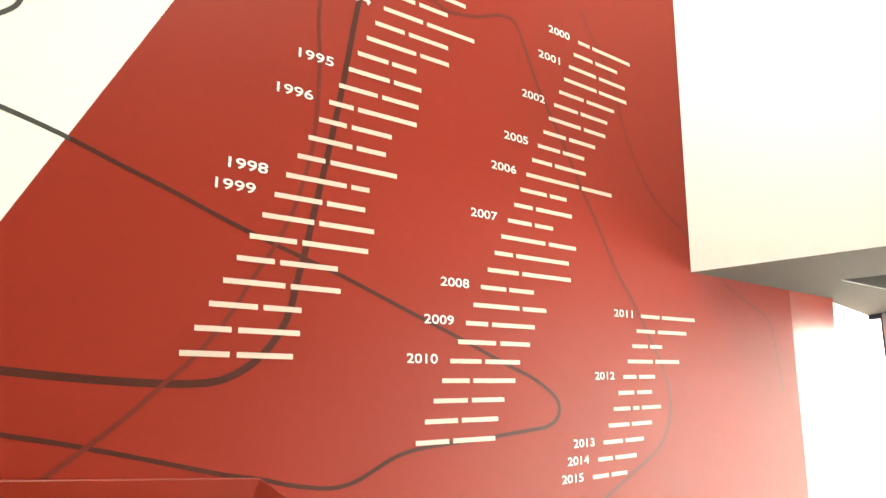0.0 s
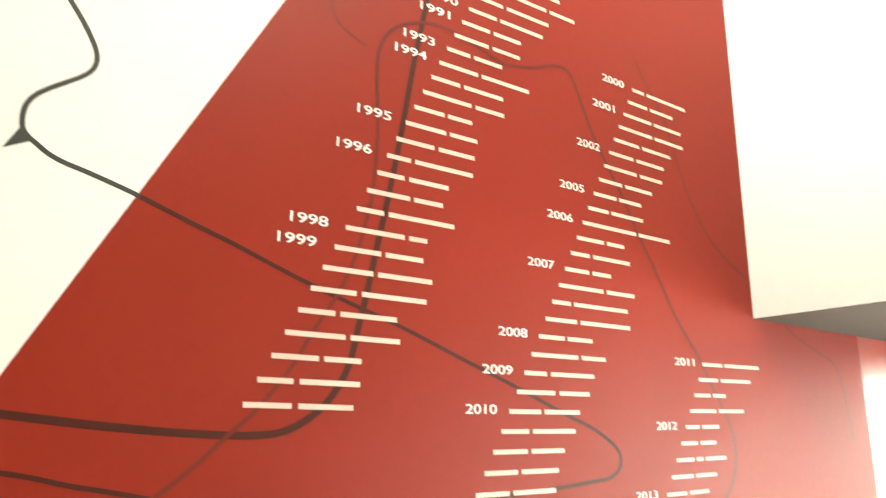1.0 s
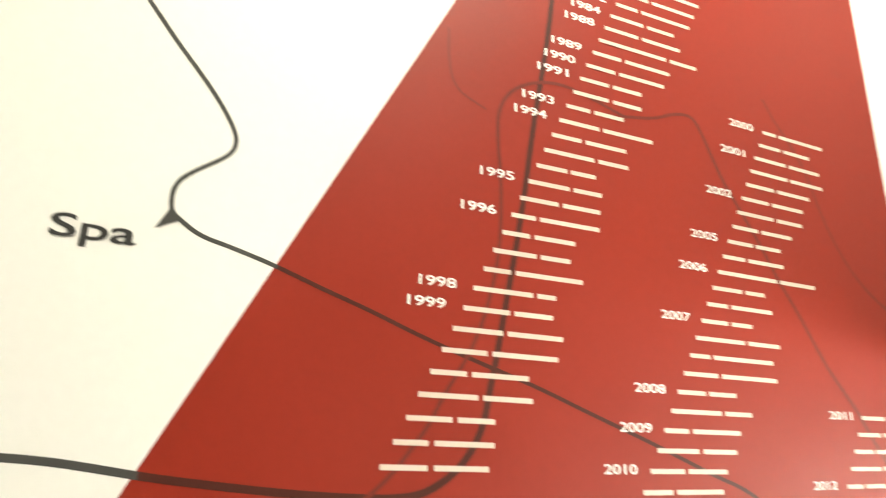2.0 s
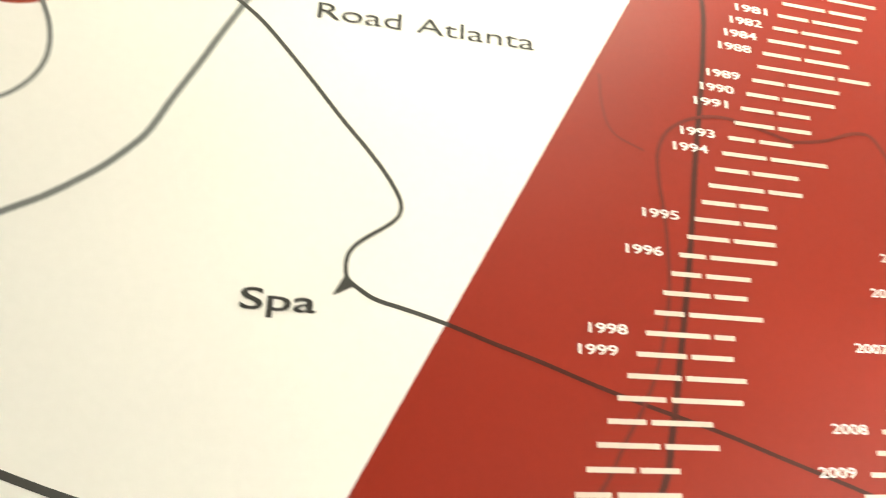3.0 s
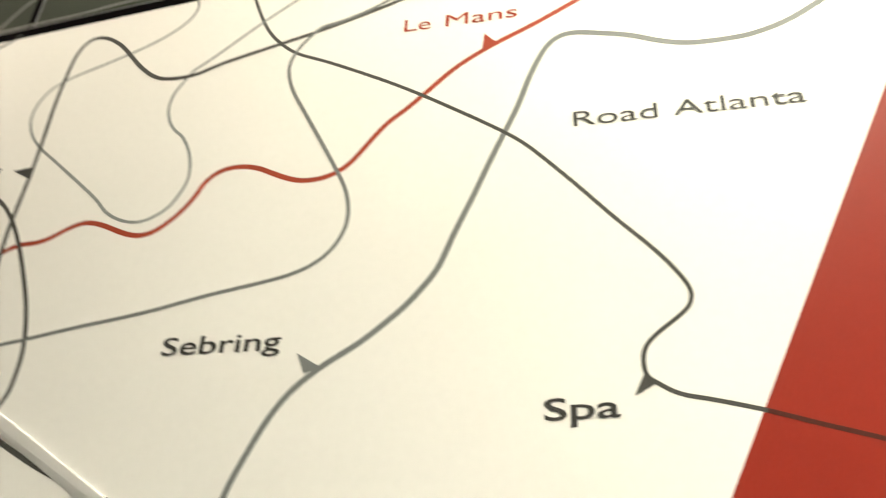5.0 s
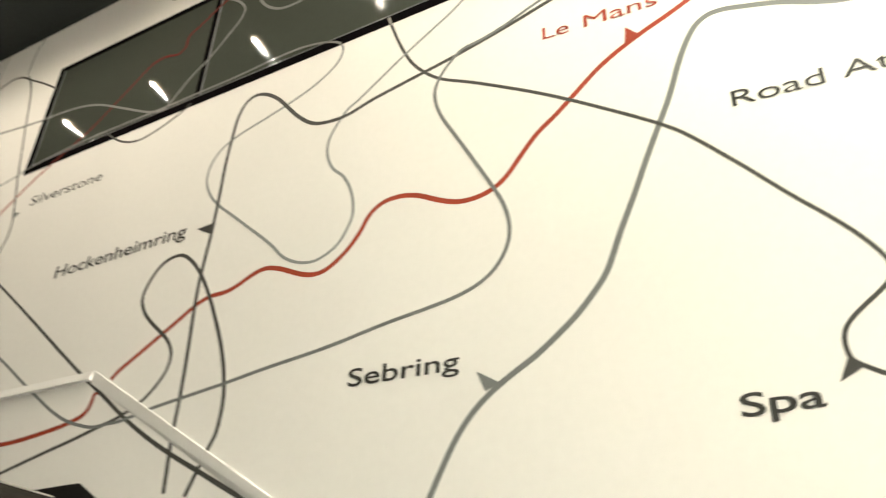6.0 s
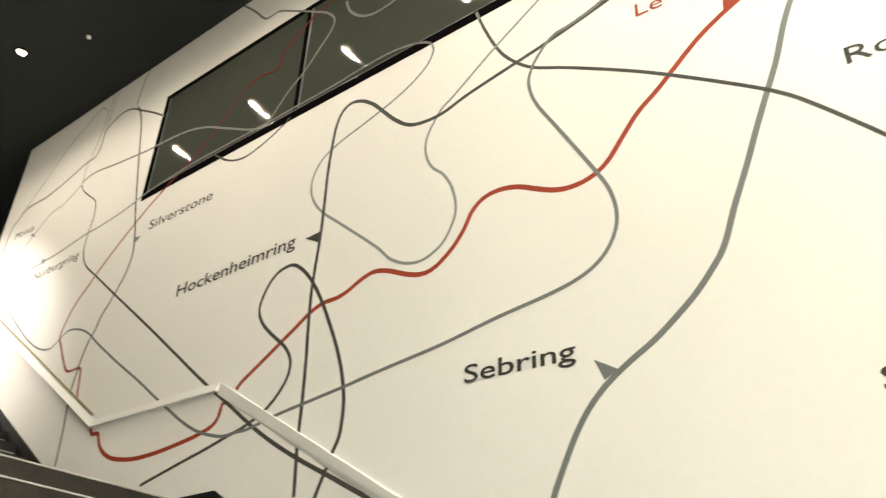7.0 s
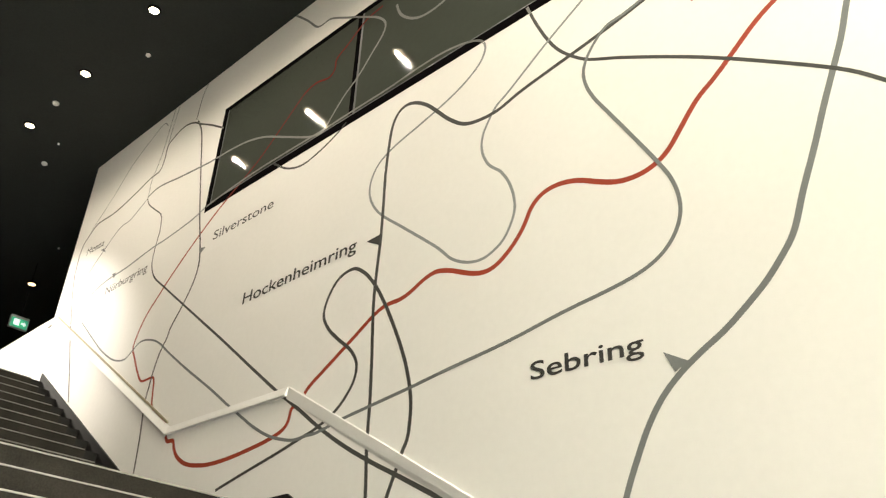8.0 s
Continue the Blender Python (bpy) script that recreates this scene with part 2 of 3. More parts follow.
def prism(bm, outline, z0, z1):
    """An upright prism over an outline in plan."""
    lo = [bm.verts.new((x, y, z0)) for x, y in outline]
    hi = [bm.verts.new((x, y, z1)) for x, y in outline]
    bm.faces.new(lo[::-1])
    bm.faces.new(hi)
    for k in range(len(lo)):
        j = (k + 1) % len(lo)
        bm.faces.new((lo[k], lo[j], hi[j], hi[k]))
    bmesh.ops.recalc_face_normals(bm, faces=bm.faces)
    return bm


# the upper storey over the entrance, with its underside
def front(y, d=0.0):
    return 4.567 + d - SKEW * y


FAR = 12.0                             # the daylight outside
bm = B()
prism(bm, [(front(0), -0.001), (front(-9), -9), (10.0, -9), (7.10, -0.001)], 2.18, CEIL)
prism(bm, [(front(0), -0.001), (front(-9), -9), (front(-9, 0.004), -9), (front(0, 0.004), -0.001)], 1.9905, 2.18)
structure("upper_storey_wall", bm, WHITE, "white wall of the upper storey over the entrance", "wall")
HATCH = (5.43, 6.70, -1.03, -0.43)
bm = B()


def hatch_x(i, y):
    return HATCH[i] - SKEW * y


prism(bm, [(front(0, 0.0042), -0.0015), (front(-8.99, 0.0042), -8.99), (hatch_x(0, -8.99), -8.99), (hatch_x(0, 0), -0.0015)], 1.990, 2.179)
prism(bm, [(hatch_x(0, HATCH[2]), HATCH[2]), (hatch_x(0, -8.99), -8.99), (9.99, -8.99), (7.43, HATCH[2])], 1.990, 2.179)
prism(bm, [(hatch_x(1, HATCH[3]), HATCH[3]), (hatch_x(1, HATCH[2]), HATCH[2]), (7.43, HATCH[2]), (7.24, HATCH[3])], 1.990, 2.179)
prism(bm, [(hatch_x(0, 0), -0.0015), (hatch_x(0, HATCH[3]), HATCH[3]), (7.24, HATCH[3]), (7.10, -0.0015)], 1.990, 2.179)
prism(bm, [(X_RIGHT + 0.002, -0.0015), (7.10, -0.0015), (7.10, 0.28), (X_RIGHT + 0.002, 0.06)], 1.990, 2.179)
structure("soffit", bm, SOFFIT, "underside of the upper storey, its paint darkened for shade", "ceiling")
structure("backdrop", box(B(), FAR, FAR + 0.1, -9, 4, GROUND, CEIL), OUTSIDE, "overexposed daylight outside the entrance", "backdrop")
# unseen reflector, added to throw daylight up at the soffit
structure("pavement", box(B(), X_RIGHT + 0.2, FAR - 0.01, -8.99, 2.19, GROUND, GROUND + 0.012), BOUNCE_PAVING, "unseen pale paving added to bounce daylight onto the underside", "pavement")
structure("wall_entrance", box(B(), X_RIGHT, FAR, 2.2, 2.4, GROUND, 4.0), WHITE, "pale wall beside the entrance", "wall")
# unseen wall, added to block sky light behind the stair wall
structure("wall_light_stop", box(B(), X_RIGHT - 0.2, X_RIGHT, WALL_B, 7, GROUND, CEIL), DARK_WALL, "unseen dark wall added to keep daylight out behind the stair wall", "wall")

# ---- window in the wall ----
win = tagged(thing("window_1", (WIN[0], 0, WIN[2]), "long black-framed window of dark tinted glass in the white wall", "window"), kind="structure")
FB, FT, FL = 0.09, 0.06, 0.08
MULL = [-4.255]
bm = B()
box(bm, WIN[0], WIN[1], -0.002, 0.12, WIN[2], WIN[2] + FB)
box(bm, WIN[0], WIN[1], -0.002, 0.12, WIN[3] - FT, WIN[3])
box(bm, WIN[0], WIN[0] + FL, -0.002, 0.12, WIN[2] + FB, WIN[3] - FT)
box(bm, WIN[1] - FT, WIN[1], -0.002, 0.12, WIN[2] + FB, WIN[3] - FT)
under(part("window_frame", bm, FRAME_BLACK), win)
edges = [WIN[0] + FL] + MULL + [WIN[1] - FT]
for mx_ in MULL:
    under(part("mullion", box(B(), mx_ - 0.028, mx_ + 0.028, -0.0015, 0.12, WIN[2] + FB, WIN[3] - FT), FRAME_BLACK), win)
for a, b in zip(edges, edges[1:]):
    a2 = a + (0.028 if a in MULL else 0)
    b2 = b - (0.028 if b in MULL else 0)
    under(part("pane", box(B(), a2, b2, 0.002, 0.03, WIN[2] + FB, WIN[3] - FT), GLASS), win)

bm = box(B(), WIN[0] + FL, WIN[1] - FT, -0.004, 0.012, WIN[2] + FB, WIN[2] + FB + 0.011)
under(part("glazing_bead", bm, BEAD, label="thin grey glazing bead"), win)
for x0, x1 in ((WIN[0] + FL, WIN[0] + FL + 0.012), (MULL[0] + 0.028, MULL[0] + 0.052)):
    under(part("glazing_bead", box(B(), x0, x1, -0.001, 0.012, WIN[2] + FB + 0.011, WIN[3] - FT), BEAD, label="thin grey glazing bead"), win)

# ---- handrail on the wall ----
RAIL = [(5.0, -1.276), (1.69, 0.70), (-0.60, 0.69), (-4.625, 3.088), (-6.325, 3.118), (-9.65, 5.203)]


def mitre(i):
    """The way across the rail at a bend, as long as the mitre wants."""
    x, z = RAIL[i]
    ways = [Vector((RAIL[j + 1][0] - RAIL[j][0], RAIL[j + 1][1] - RAIL[j][1])).normalized() for j in (i - 1, i) if 0 <= j < len(RAIL) - 1]
    across = [Vector((w.y, -w.x)) for w in ways]
    n = sum(across, Vector((0, 0))).normalized()
    return n / max(0.3, n.dot(across[0]))


def rail_piece(a, b, height):
    """A straight stretch of rail between two ends, each a place, the way across, and the depths of its head and foot."""
    bm = B()
    rows = []
    for (x, z), n, head, foot in (a, b):
        rows.append([bm.verts.new((x + n.x * h, y, z + n.y * h)) for h, y in ((0, 0.01), (0, -head), (-height, -foot), (-height, 0.01))])
    for k in range(4):
        bm.faces.new((rows[0][k], rows[0][(k + 1) % 4], rows[1][(k + 1) % 4], rows[1][k]))
    bm.faces.new(rows[0])
    bm.faces.new(rows[1][::-1])
    bmesh.ops.recalc_face_normals(bm, faces=bm.faces)
    edge = [e for e in bm.edges if e.verts[0].co.y < -0.004 and e.verts[1].co.y < -0.004 and abs(e.verts[0].co.x - e.verts[1].co.x) > 0.3]
    bmesh.ops.bevel(bm, geom=edge, offset=0.004, segments=3, affect="EDGES")
    return bm


rail = thing("handrail", (RAIL[3][0], 0, RAIL[3][1]), "flat handrail moulded on the wall, white and further down red", "handrail")
XC = red_edge(0.69)
LEVEL = Vector((0, 1))
for a, b, height, da, db in ((2, 3, 0.092, (0.028, 0.002), (0.012, 0.002)), (3, 4, 0.074, (0.012, 0.034), (0.008, 0.034)), (4, 5, 0.072, (0.004, 0.036), (0.004, 0.036))):
    under(part("rail_white", rail_piece((RAIL[a], mitre(a), *da), (RAIL[b], mitre(b), *db), height), RAIL_WHITE), rail)
under(part("rail_white", rail_piece(((XC, 0.69), LEVEL, 0.03, 0.02), (RAIL[2], mitre(2), 0.03, 0.02), 0.085), RAIL_WHITE), rail)
under(part("rail_red", rail_piece((RAIL[1], mitre(1), 0.03, 0.02), ((XC + 0.001, 0.69), LEVEL, 0.03, 0.02), 0.085), RAIL_RED, label="red lacquered rail"), rail)
under(part("rail_red", rail_piece((RAIL[0], mitre(0), 0.028, 0.002), (RAIL[1], mitre(1), 0.028, 0.002), 0.092), RAIL_RED, label="red lacquered rail"), rail)

# raised olive strip, its colour standing in for a gap's shadow line
bm = B()
slab(bm, [(-6.37, 3.156), (-9.63, 5.200), (-9.63, 5.222), (-6.37, 3.178)], -0.012, 0.0)
under(part("gap_line", bm, GAP_LINE, label="narrow olive-grey strip for the gap line above the rail"), rail)

# ---- stairs ----
STAIR_Y = -4.8


def staircase(name, x0, z0, g, r, n, sign, label, strip, gap=0.0):
    """A flight from its lower edge: x0, z0; sign -1 rises towards -x; gap is the width of the black shade blocks beside
    the wall.
    """
    side = -0.022 - gap
    st = thing(name, (x0, -2.4, z0), label, "staircase", "flights of stairs")
    for k in range(n):
        xa = x0 + sign * g * k
        xb = x0 + sign * g * (k + 1)
        zt = z0 + r * (k + 1)
        lo, hi = min(xa, xb + sign * 0.02), max(xa, xb + sign * 0.02)
        s = under(part("step", box(B(), lo, hi, STAIR_Y, side, zt - r - 0.08, zt - 0.004), STONE), st)
        # black blocks put in for the shade at the step ends
        if gap:
            under(part("shade_block", box(B(), lo + 0.012, hi, side + 0.0005, -0.0225, zt - r - 0.08, zt - 0.012), SKIRT, label="black block standing in for the shade beside the step"), st)
        e = 0.022
        nb = box(B(), min(xa - sign * 0.006, xa + sign * e), max(xa - sign * 0.006, xa + sign * e), STAIR_Y, side - 0.002, zt - 0.010, zt, 0.002)
        no = part("nosing", nb, strip, None, "pale nosing strip")
        no.parent = s
    return st


G1, R1 = 0.341, 0.2029
staircase("staircase", -4.68 + 11 * G1, LOW, G1, R1, 12, -1, "middle flight of grey stone steps with pale nosings along the wall", NOSING)
staircase("staircase", -9.495 + 11 * 0.2735, FLOOR_UP - 12 * 0.1728, 0.2735, 0.1728, 12, -1, "upper flight of dark grey stone steps beside the wall", NOSING_SHADED, 0.13)
staircase("staircase", 1.70 + 9 * G1, GROUND, G1, 0.2, 10, -1, "lower flight of grey stone steps down to the entrance", NOSING)
structure("landing", box(B(), -6.484, -4.68 - G1 - 0.021, STAIR_Y, -0.022, LAND - 0.25, LAND - 0.004), STONE, "grey stone stair landing", "landing")
structure("landing_low", box(B(), -4.68 + 11 * G1, 1.70 - G1 - 0.021, STAIR_Y, -0.022, LOW - 0.25, LOW - 0.004), STONE, "grey stone lower stair landing", "landing")
bm = B()
slab(bm, [(-9.60, FLOOR_UP - 0.3), (-9.60, 4.448), (-6.12, 2.248), (-4.47, 2.248), (-0.40, -0.175), (1.64, -0.175), (4.9, -2.09), (4.9, -2.25), (1.5, -0.55), (-1.0, -0.45), (-4.9, 1.9), (-5.8, 1.9)], -0.02, -0.001)
structure("skirting", bm, SKIRT, "black skirting that follows the steps", "skirting")

# ---- ceiling fittings ----
def downlight(x, y):
    t = thing("downlight", (x, y, CEIL), "small round recessed downlight glowing warm in the black ceiling", "lamp", "ceiling downlights")
    bm = B()
    cyl(bm, 0, 0, -0.015, 0.07, 0.075, 0.015)
    part("ring", bm, FRAME_BLACK, t)
    bm = B()
    bmesh.ops.create_uvsphere(bm, u_segments=16, v_segments=8, radius=0.013, matrix=Matrix.Translation((0, 0, -0.020)) @ Matrix.Diagonal((1, 1, 0.6, 1)))
    part("bulb", bm, BULB, t, "glowing warm bulb", True)
    part("lens", cyl(B(), 0, 0, -0.018, 0.053, 0.055, 0.004), LENS, t, "warm glowing lens")
    return t


d0 = downlight(LAMP_X[0], LAMP_Y)
for lx in LAMP_X[1:4]:
    copy_thing(d0, pose(lx, LAMP_Y, CEIL))
# fittings for the added fill row as well
for lx in FILL_ROW_X:
    copy_thing(d0, pose(lx, FILL_ROW_Y, CEIL))


def detector(x, y, r):
    t = thing("smoke_detector", (x, y, CEIL), "small white round detector on the black ceiling", "detector", "ceiling detectors")
    part("base", cyl(B(), 0, 0, -0.02, r, r, 0.02), PLASTIC, t)
    part("cap", cyl(B(), 0, 0, -0.02 - r * 0.4, r * 0.6, r * 0.9, r * 0.4), PLASTIC, t)
    return t


for x, y, r in ((-7.19, -0.75, 0.027), (-8.87, -1.06, 0.040), (-10.25, -0.56, 0.040), (-9.66, -0.64, 0.014), (-12.39, 0.685, 0.018)):
    detector(x, y, r)
t = thing("disc_light", (-13.97, 0.96, CEIL), "flat round ceiling light glowing warm", "lamp")
part("rim", cyl(B(), 0, 0, -0.03, 0.085, 0.09, 0.03), FRAME_BLACK, t)
part("lens", cyl(B(), 0, 0, -0.036, 0.065, 0.065, 0.006), DISC, t)

# green escape sign that hangs from the ceiling
t = thing("exit_sign", (-13.2, 0.70, 6.465), "green and white lit escape sign hanging from the ceiling", "sign")
part("case", box(B(), -0.03, 0.028, -0.15, 0.15, -0.11, 0.11, 0.006), PLASTIC, t)
part("panel", box(B(), 0.028, 0.034, -0.135, 0.135, -0.095, 0.06), EXIT_GREEN, t)
bm = B()
box(bm, 0.034, 0.037, -0.09, 0.0, -0.06, 0.045)
part("door_symbol", bm, EXIT_WHITE, t)
bm = B()
vs = [bm.verts.new(v) for v in ((0.036, 0.03, -0.03), (0.036, 0.07, -0.03), (0.036, 0.07, -0.06), (0.036, 0.11, -0.015), (0.036, 0.07, 0.03), (0.036, 0.07, 0.0), (0.036, 0.03, 0.0))]
bm.faces.new(vs)
part("arrow_symbol", bm, EXIT_WHITE, t)
part("rod", cyl(B(), 0, 0, 0.11, 0.004, 0.004, CEIL - 6.575, 8), FRAME_BLACK, t)

# small metal bracket at the head of the rail
t = thing("rail_bracket", (-9.847, 0.0, 5.148), "small brushed metal bracket at the head of the handrail", "bracket")
part("plate", box(B(), -0.06, 0.06, -0.012, 0.0, -0.02, 0.02, 0.003), STEEL, t)

# recessed slot in the underside
t = thing("ceiling_hatch", (6.065 + SKEW * 0.73, -0.73, 1.990), "dark recessed slot with a pale lip in the underside", "hatch")
bm = box(B(), -0.639, 0.639, -0.299, 0.299, 0.172, 0.179)
for x0, x1, y0, y1 in ((-0.639, -0.634, -0.299, 0.299), (0.634, 0.639, -0.299, 0.299), (-0.634, 0.634, -0.299, -0.294), (-0.634, 0.634, 0.294, 0.299)):
    box(bm, x0, x1, y0, y1, 0.002, 0.172)
part("slot", skewed(bm), SLOT, t)
part("lip", skewed(box(B(), -0.64, 0.64, 0.30, 0.308, -0.005, 0.0)), SOFFIT_LIP, t, "pale lip")
part("fitting", cyl(B(), -0.38, -0.05, 0.0, 0.012, 0.02, 0.172, 12), STEEL, t)

# entrance door in the daylight
t = thing("entrance_door", (7.04, 0.0, GROUND), "grey-framed glass entrance door against the daylight", "door")
part("jamb", box(B(), -0.04, 0.04, 0.06, 0.13, 0, 4.243, 0.006), STEEL_LIFTED, t)
part("gasket", box(B(), -0.035, 0.035, 0.131, 0.146, 0, 4.243), GASKET, t, "dark blue rubber gasket")
part("hinge", box(B(), -0.03, 0.03, 0.147, 0.25, 4.205, 4.243, 0.004), GASKET, t, "dark metal pivot at the head")
part("head", box(B(), -0.04, 0.04, -2.4, 0.059, 4.13, 4.243), STEEL_LIFTED, t)
p_ = part("pane", box(B(), -0.008, 0.008, -2.4, 0.06, 0, 4.13), CLEAR, t)
p_.visible_shadow = False

# ---- the painted circuits ----
SPA = [(-2.277, 5.541), (-2.206, 5.335), (-2.105, 5.098), (-2.025, 4.956), (-1.931, 4.843), (-1.810, 4.732), (-1.538, 4.580), (-1.104, 4.316), (-0.875, 4.161), (-0.665, 4.009), (-0.470, 3.864), (-0.343, 3.763), (-0.254, 3.681), (-0.011, 3.398), (0.207, 3.125), (0.347, 2.961), (0.443, 2.836), (0.512, 2.721), (0.533, 2.662), (0.524, 2.608), (0.480, 2.561), (0.364, 2.474), (0.307, 2.421), (0.283, 2.366), (0.282, 2.318), (0.294, 2.250), (0.336, 2.227), (0.390, 2.185), (0.455, 2.157), (0.525, 2.141), (0.761, 2.074), (0.985, 1.996), (1.214, 1.920), (1.477, 1.824), (1.751, 1.735), (2.068, 1.639), (2.361, 1.535), (2.736, 1.403), (3.069, 1.277), (3.221, 1.226), (3.338, 1.165), (3.407, 1.108), (3.417, 1.047), (3.391, 1.000), (3.310, 0.961)]
SPA2 = [(3.310, 0.961), (3.136, 0.932), (2.861, 0.887), (2.674, 0.862), (2.517, 0.837), (2.377, 0.795), (2.264, 0.733), (2.174, 0.684), (2.086, 0.657), (1.999, 0.653), (1.822, 0.671), (1.723, 0.691), (1.558, 0.710), (1.311, 0.754), (1.078, 0.796), (0.867, 0.831), (0.661, 0.859), (0.513, 0.887), (0.412, 0.899)]
UPPER_DARK = [(-7.948, 6.266), (-7.881, 6.163), (-7.660, 5.984), (-7.493, 5.848), (-7.431, 5.633), (-7.448, 5.383), (-7.433, 5.185), (-7.323, 4.996), (-7.012, 4.752), (-6.558, 4.413), (-5.741, 3.808), (-5.063, 3.295), (-4.778, 3.083), (-4.496, 2.886), (-4.194, 2.666), (-3.924, 2.492), (-3.638, 2.331), (-3.380, 2.199), (-3.027, 2.016), (-2.856, 1.938), (-1.978, 1.609), (-1.870, 1.570), (-1.658, 1.493)]
UPPER_DARK2 = [(-1.658, 1.493), (-0.581, 1.170), (-0.299, 1.160), (-0.010, 1.152), (0.371, 1.114), (0.584, 1.099), (0.796, 1.087), (1.017, 1.080), (1.251, 1.080), (1.373, 1.086), (1.498, 1.108), (1.599, 1.163), (1.689, 1.244), (1.754, 1.339), (1.799, 1.448), (1.829, 1.602), (1.862, 1.756), (1.904, 1.989), (1.950, 2.234), (1.989, 2.457), (2.023, 2.671), (2.083, 3.091), (2.129, 3.362), (2.167, 3.595), (2.201, 3.839), (2.227, 4.092), (2.222, 4.234), (2.186, 4.371), (2.059, 4.854)]
SEBRING = [(-1.897, 1.488), (-1.864, 1.570), (-1.821, 1.673), (-1.764, 1.845), (-1.729, 1.925), (-1.682, 2.023), (-1.622, 2.140), (-1.552, 2.246), (-1.483, 2.324), (-1.392, 2.400), (-1.279, 2.473), (-1.148, 2.548), (-1.017, 2.645), (-0.904, 2.740), (-0.812, 2.841), (-0.739, 2.937), (-0.645, 3.162), (-0.547, 3.381), (-0.468, 3.572), (-0.384, 3.763), (-0.300, 3.954), (-0.218, 4.187), (-0.145, 4.345), (-0.093, 4.419), (-0.029, 4.459), (0.060, 4.460), (0.167, 4.430), (0.371, 4.361), (0.523, 4.283), (0.670, 4.230), (0.848, 4.211), (0.997, 4.212), (1.141, 4.244), (1.257, 4.291), (1.387, 4.366), (1.820, 4.617)]
LEMANS_A = [(0.509, 4.941), (0.061, 4.718), (-0.202, 4.587), (-0.449, 4.479), (-0.670, 4.352), (-0.863, 4.184), (-0.981, 4.080), (-1.086, 4.002), (-1.142, 3.943), (-1.225, 3.839), (-1.308, 3.737), (-1.381, 3.683), (-1.483, 3.651), (-1.609, 3.652), (-1.694, 3.677), (-1.801, 3.729), (-1.936, 3.800), (-2.077, 3.833), (-2.201, 3.819), (-2.292, 3.751), (-2.350, 3.641), (-2.452, 3.519), (-2.600, 3.421), (-2.694, 3.412), (-2.796, 3.441), (-3.004, 3.537), (-3.128, 3.568), (-3.249, 3.539), (-3.369, 3.485), (-3.457, 3.464), (-3.606, 3.462), (-3.715, 3.426), (-3.874, 3.332), (-4.069, 3.217), (-4.289, 3.089), (-4.382, 3.035), (-4.433, 2.986)]
LEMANS_B = [(-4.570, 2.957), (-4.477, 2.901), (-4.569, 2.915), (-4.578, 2.876), (-4.587, 2.806), (-4.633, 2.756), (-4.809, 2.707), (-5.003, 2.681), (-5.256, 2.657), (-5.442, 2.650), (-5.617, 2.654), (-5.736, 2.670), (-5.896, 2.702), (-6.020, 2.752), (-6.120, 2.819), (-6.188, 2.902), (-6.227, 2.981), (-6.321, 2.976), (-6.370, 3.045)]
LEMANS_C = [(-6.412, 3.171), (-6.562, 3.274), (-6.735, 3.396), (-6.781, 3.550), (-6.828, 3.709), (-6.969, 3.720), (-7.063, 3.728), (-7.189, 3.860), (-7.326, 4.053), (-7.405, 4.172), (-7.379, 4.311), (-7.286, 4.500), (-7.085, 4.707), (-7.042, 4.755), (-6.782, 4.987), (-6.516, 5.195), (-6.251, 5.381), (-5.650, 5.718), (-5.386, 5.927), (-5.170, 6.109), (-4.982, 6.254), (-4.825, 6.283), (-4.630, 6.237), (-4.562, 6.296), (-4.561, 6.419), (-4.421, 6.512), (-4.305, 6.593), (-4.166, 6.685), (-3.944, 6.723)]
SILVER_TOP = [(-7.065, 7.575), (-7.125, 7.464), (-7.148, 7.330), (-7.158, 7.200), (-7.160, 7.060)]
SILVER = [(-7.118, 7.030), (-7.090, 6.985), (-6.979, 6.796), (-6.776, 6.099), (-6.584, 5.426), (-6.459, 5.047), (-6.407, 4.816), (-6.439, 4.621), (-6.556, 4.407), (-6.716, 4.176), (-6.726, 4.108), (-6.807, 3.976), (-6.860, 3.777), (-6.884, 3.575), (-6.895, 3.475), (-6.876, 3.342), (-6.833, 3.082), (-6.808, 2.780)]
DARK_LEFT = [(-6.478, 6.580), (-6.767, 6.774), (-7.026, 6.928), (-7.220, 7.048), (-7.429, 7.098), (-7.611, 7.052), (-7.756, 6.963), (-7.752, 6.823), (-7.801, 6.619), (-7.997, 6.597), (-8.313, 6.514), (-8.793, 6.424), (-9.257, 6.421), (-9.376, 6.339), (-9.509, 6.206), (-9.533, 5.943), (-9.478, 5.658), (-9.320, 5.264), (-9.139, 4.872), (-9.058, 4.698), (-8.864, 4.317), (-8.647, 3.870)]
THIN_B = [(-9.390, 6.367), (-8.951, 6.771), (-8.632, 7.104), (-8.277, 7.320), (-7.999, 7.446), (-7.889, 7.354)]
THIN_D = [(-7.692, 7.575), (-7.714, 7.441), (-7.735, 7.280), (-7.747, 7.100), (-7.756, 6.963)]
THIN_C = [(-7.788, 7.575), (-7.806, 7.408), (-7.822, 7.236), (-7.850, 6.950), (-7.904, 6.713), (-7.955, 6.578), (-7.948, 6.266)]
MONZA = [(-7.948, 6.266), (-8.136, 6.171), (-8.280, 6.101), (-8.495, 6.087), (-8.639, 6.005), (-8.833, 5.862), (-9.046, 5.680), (-9.240, 5.492)]
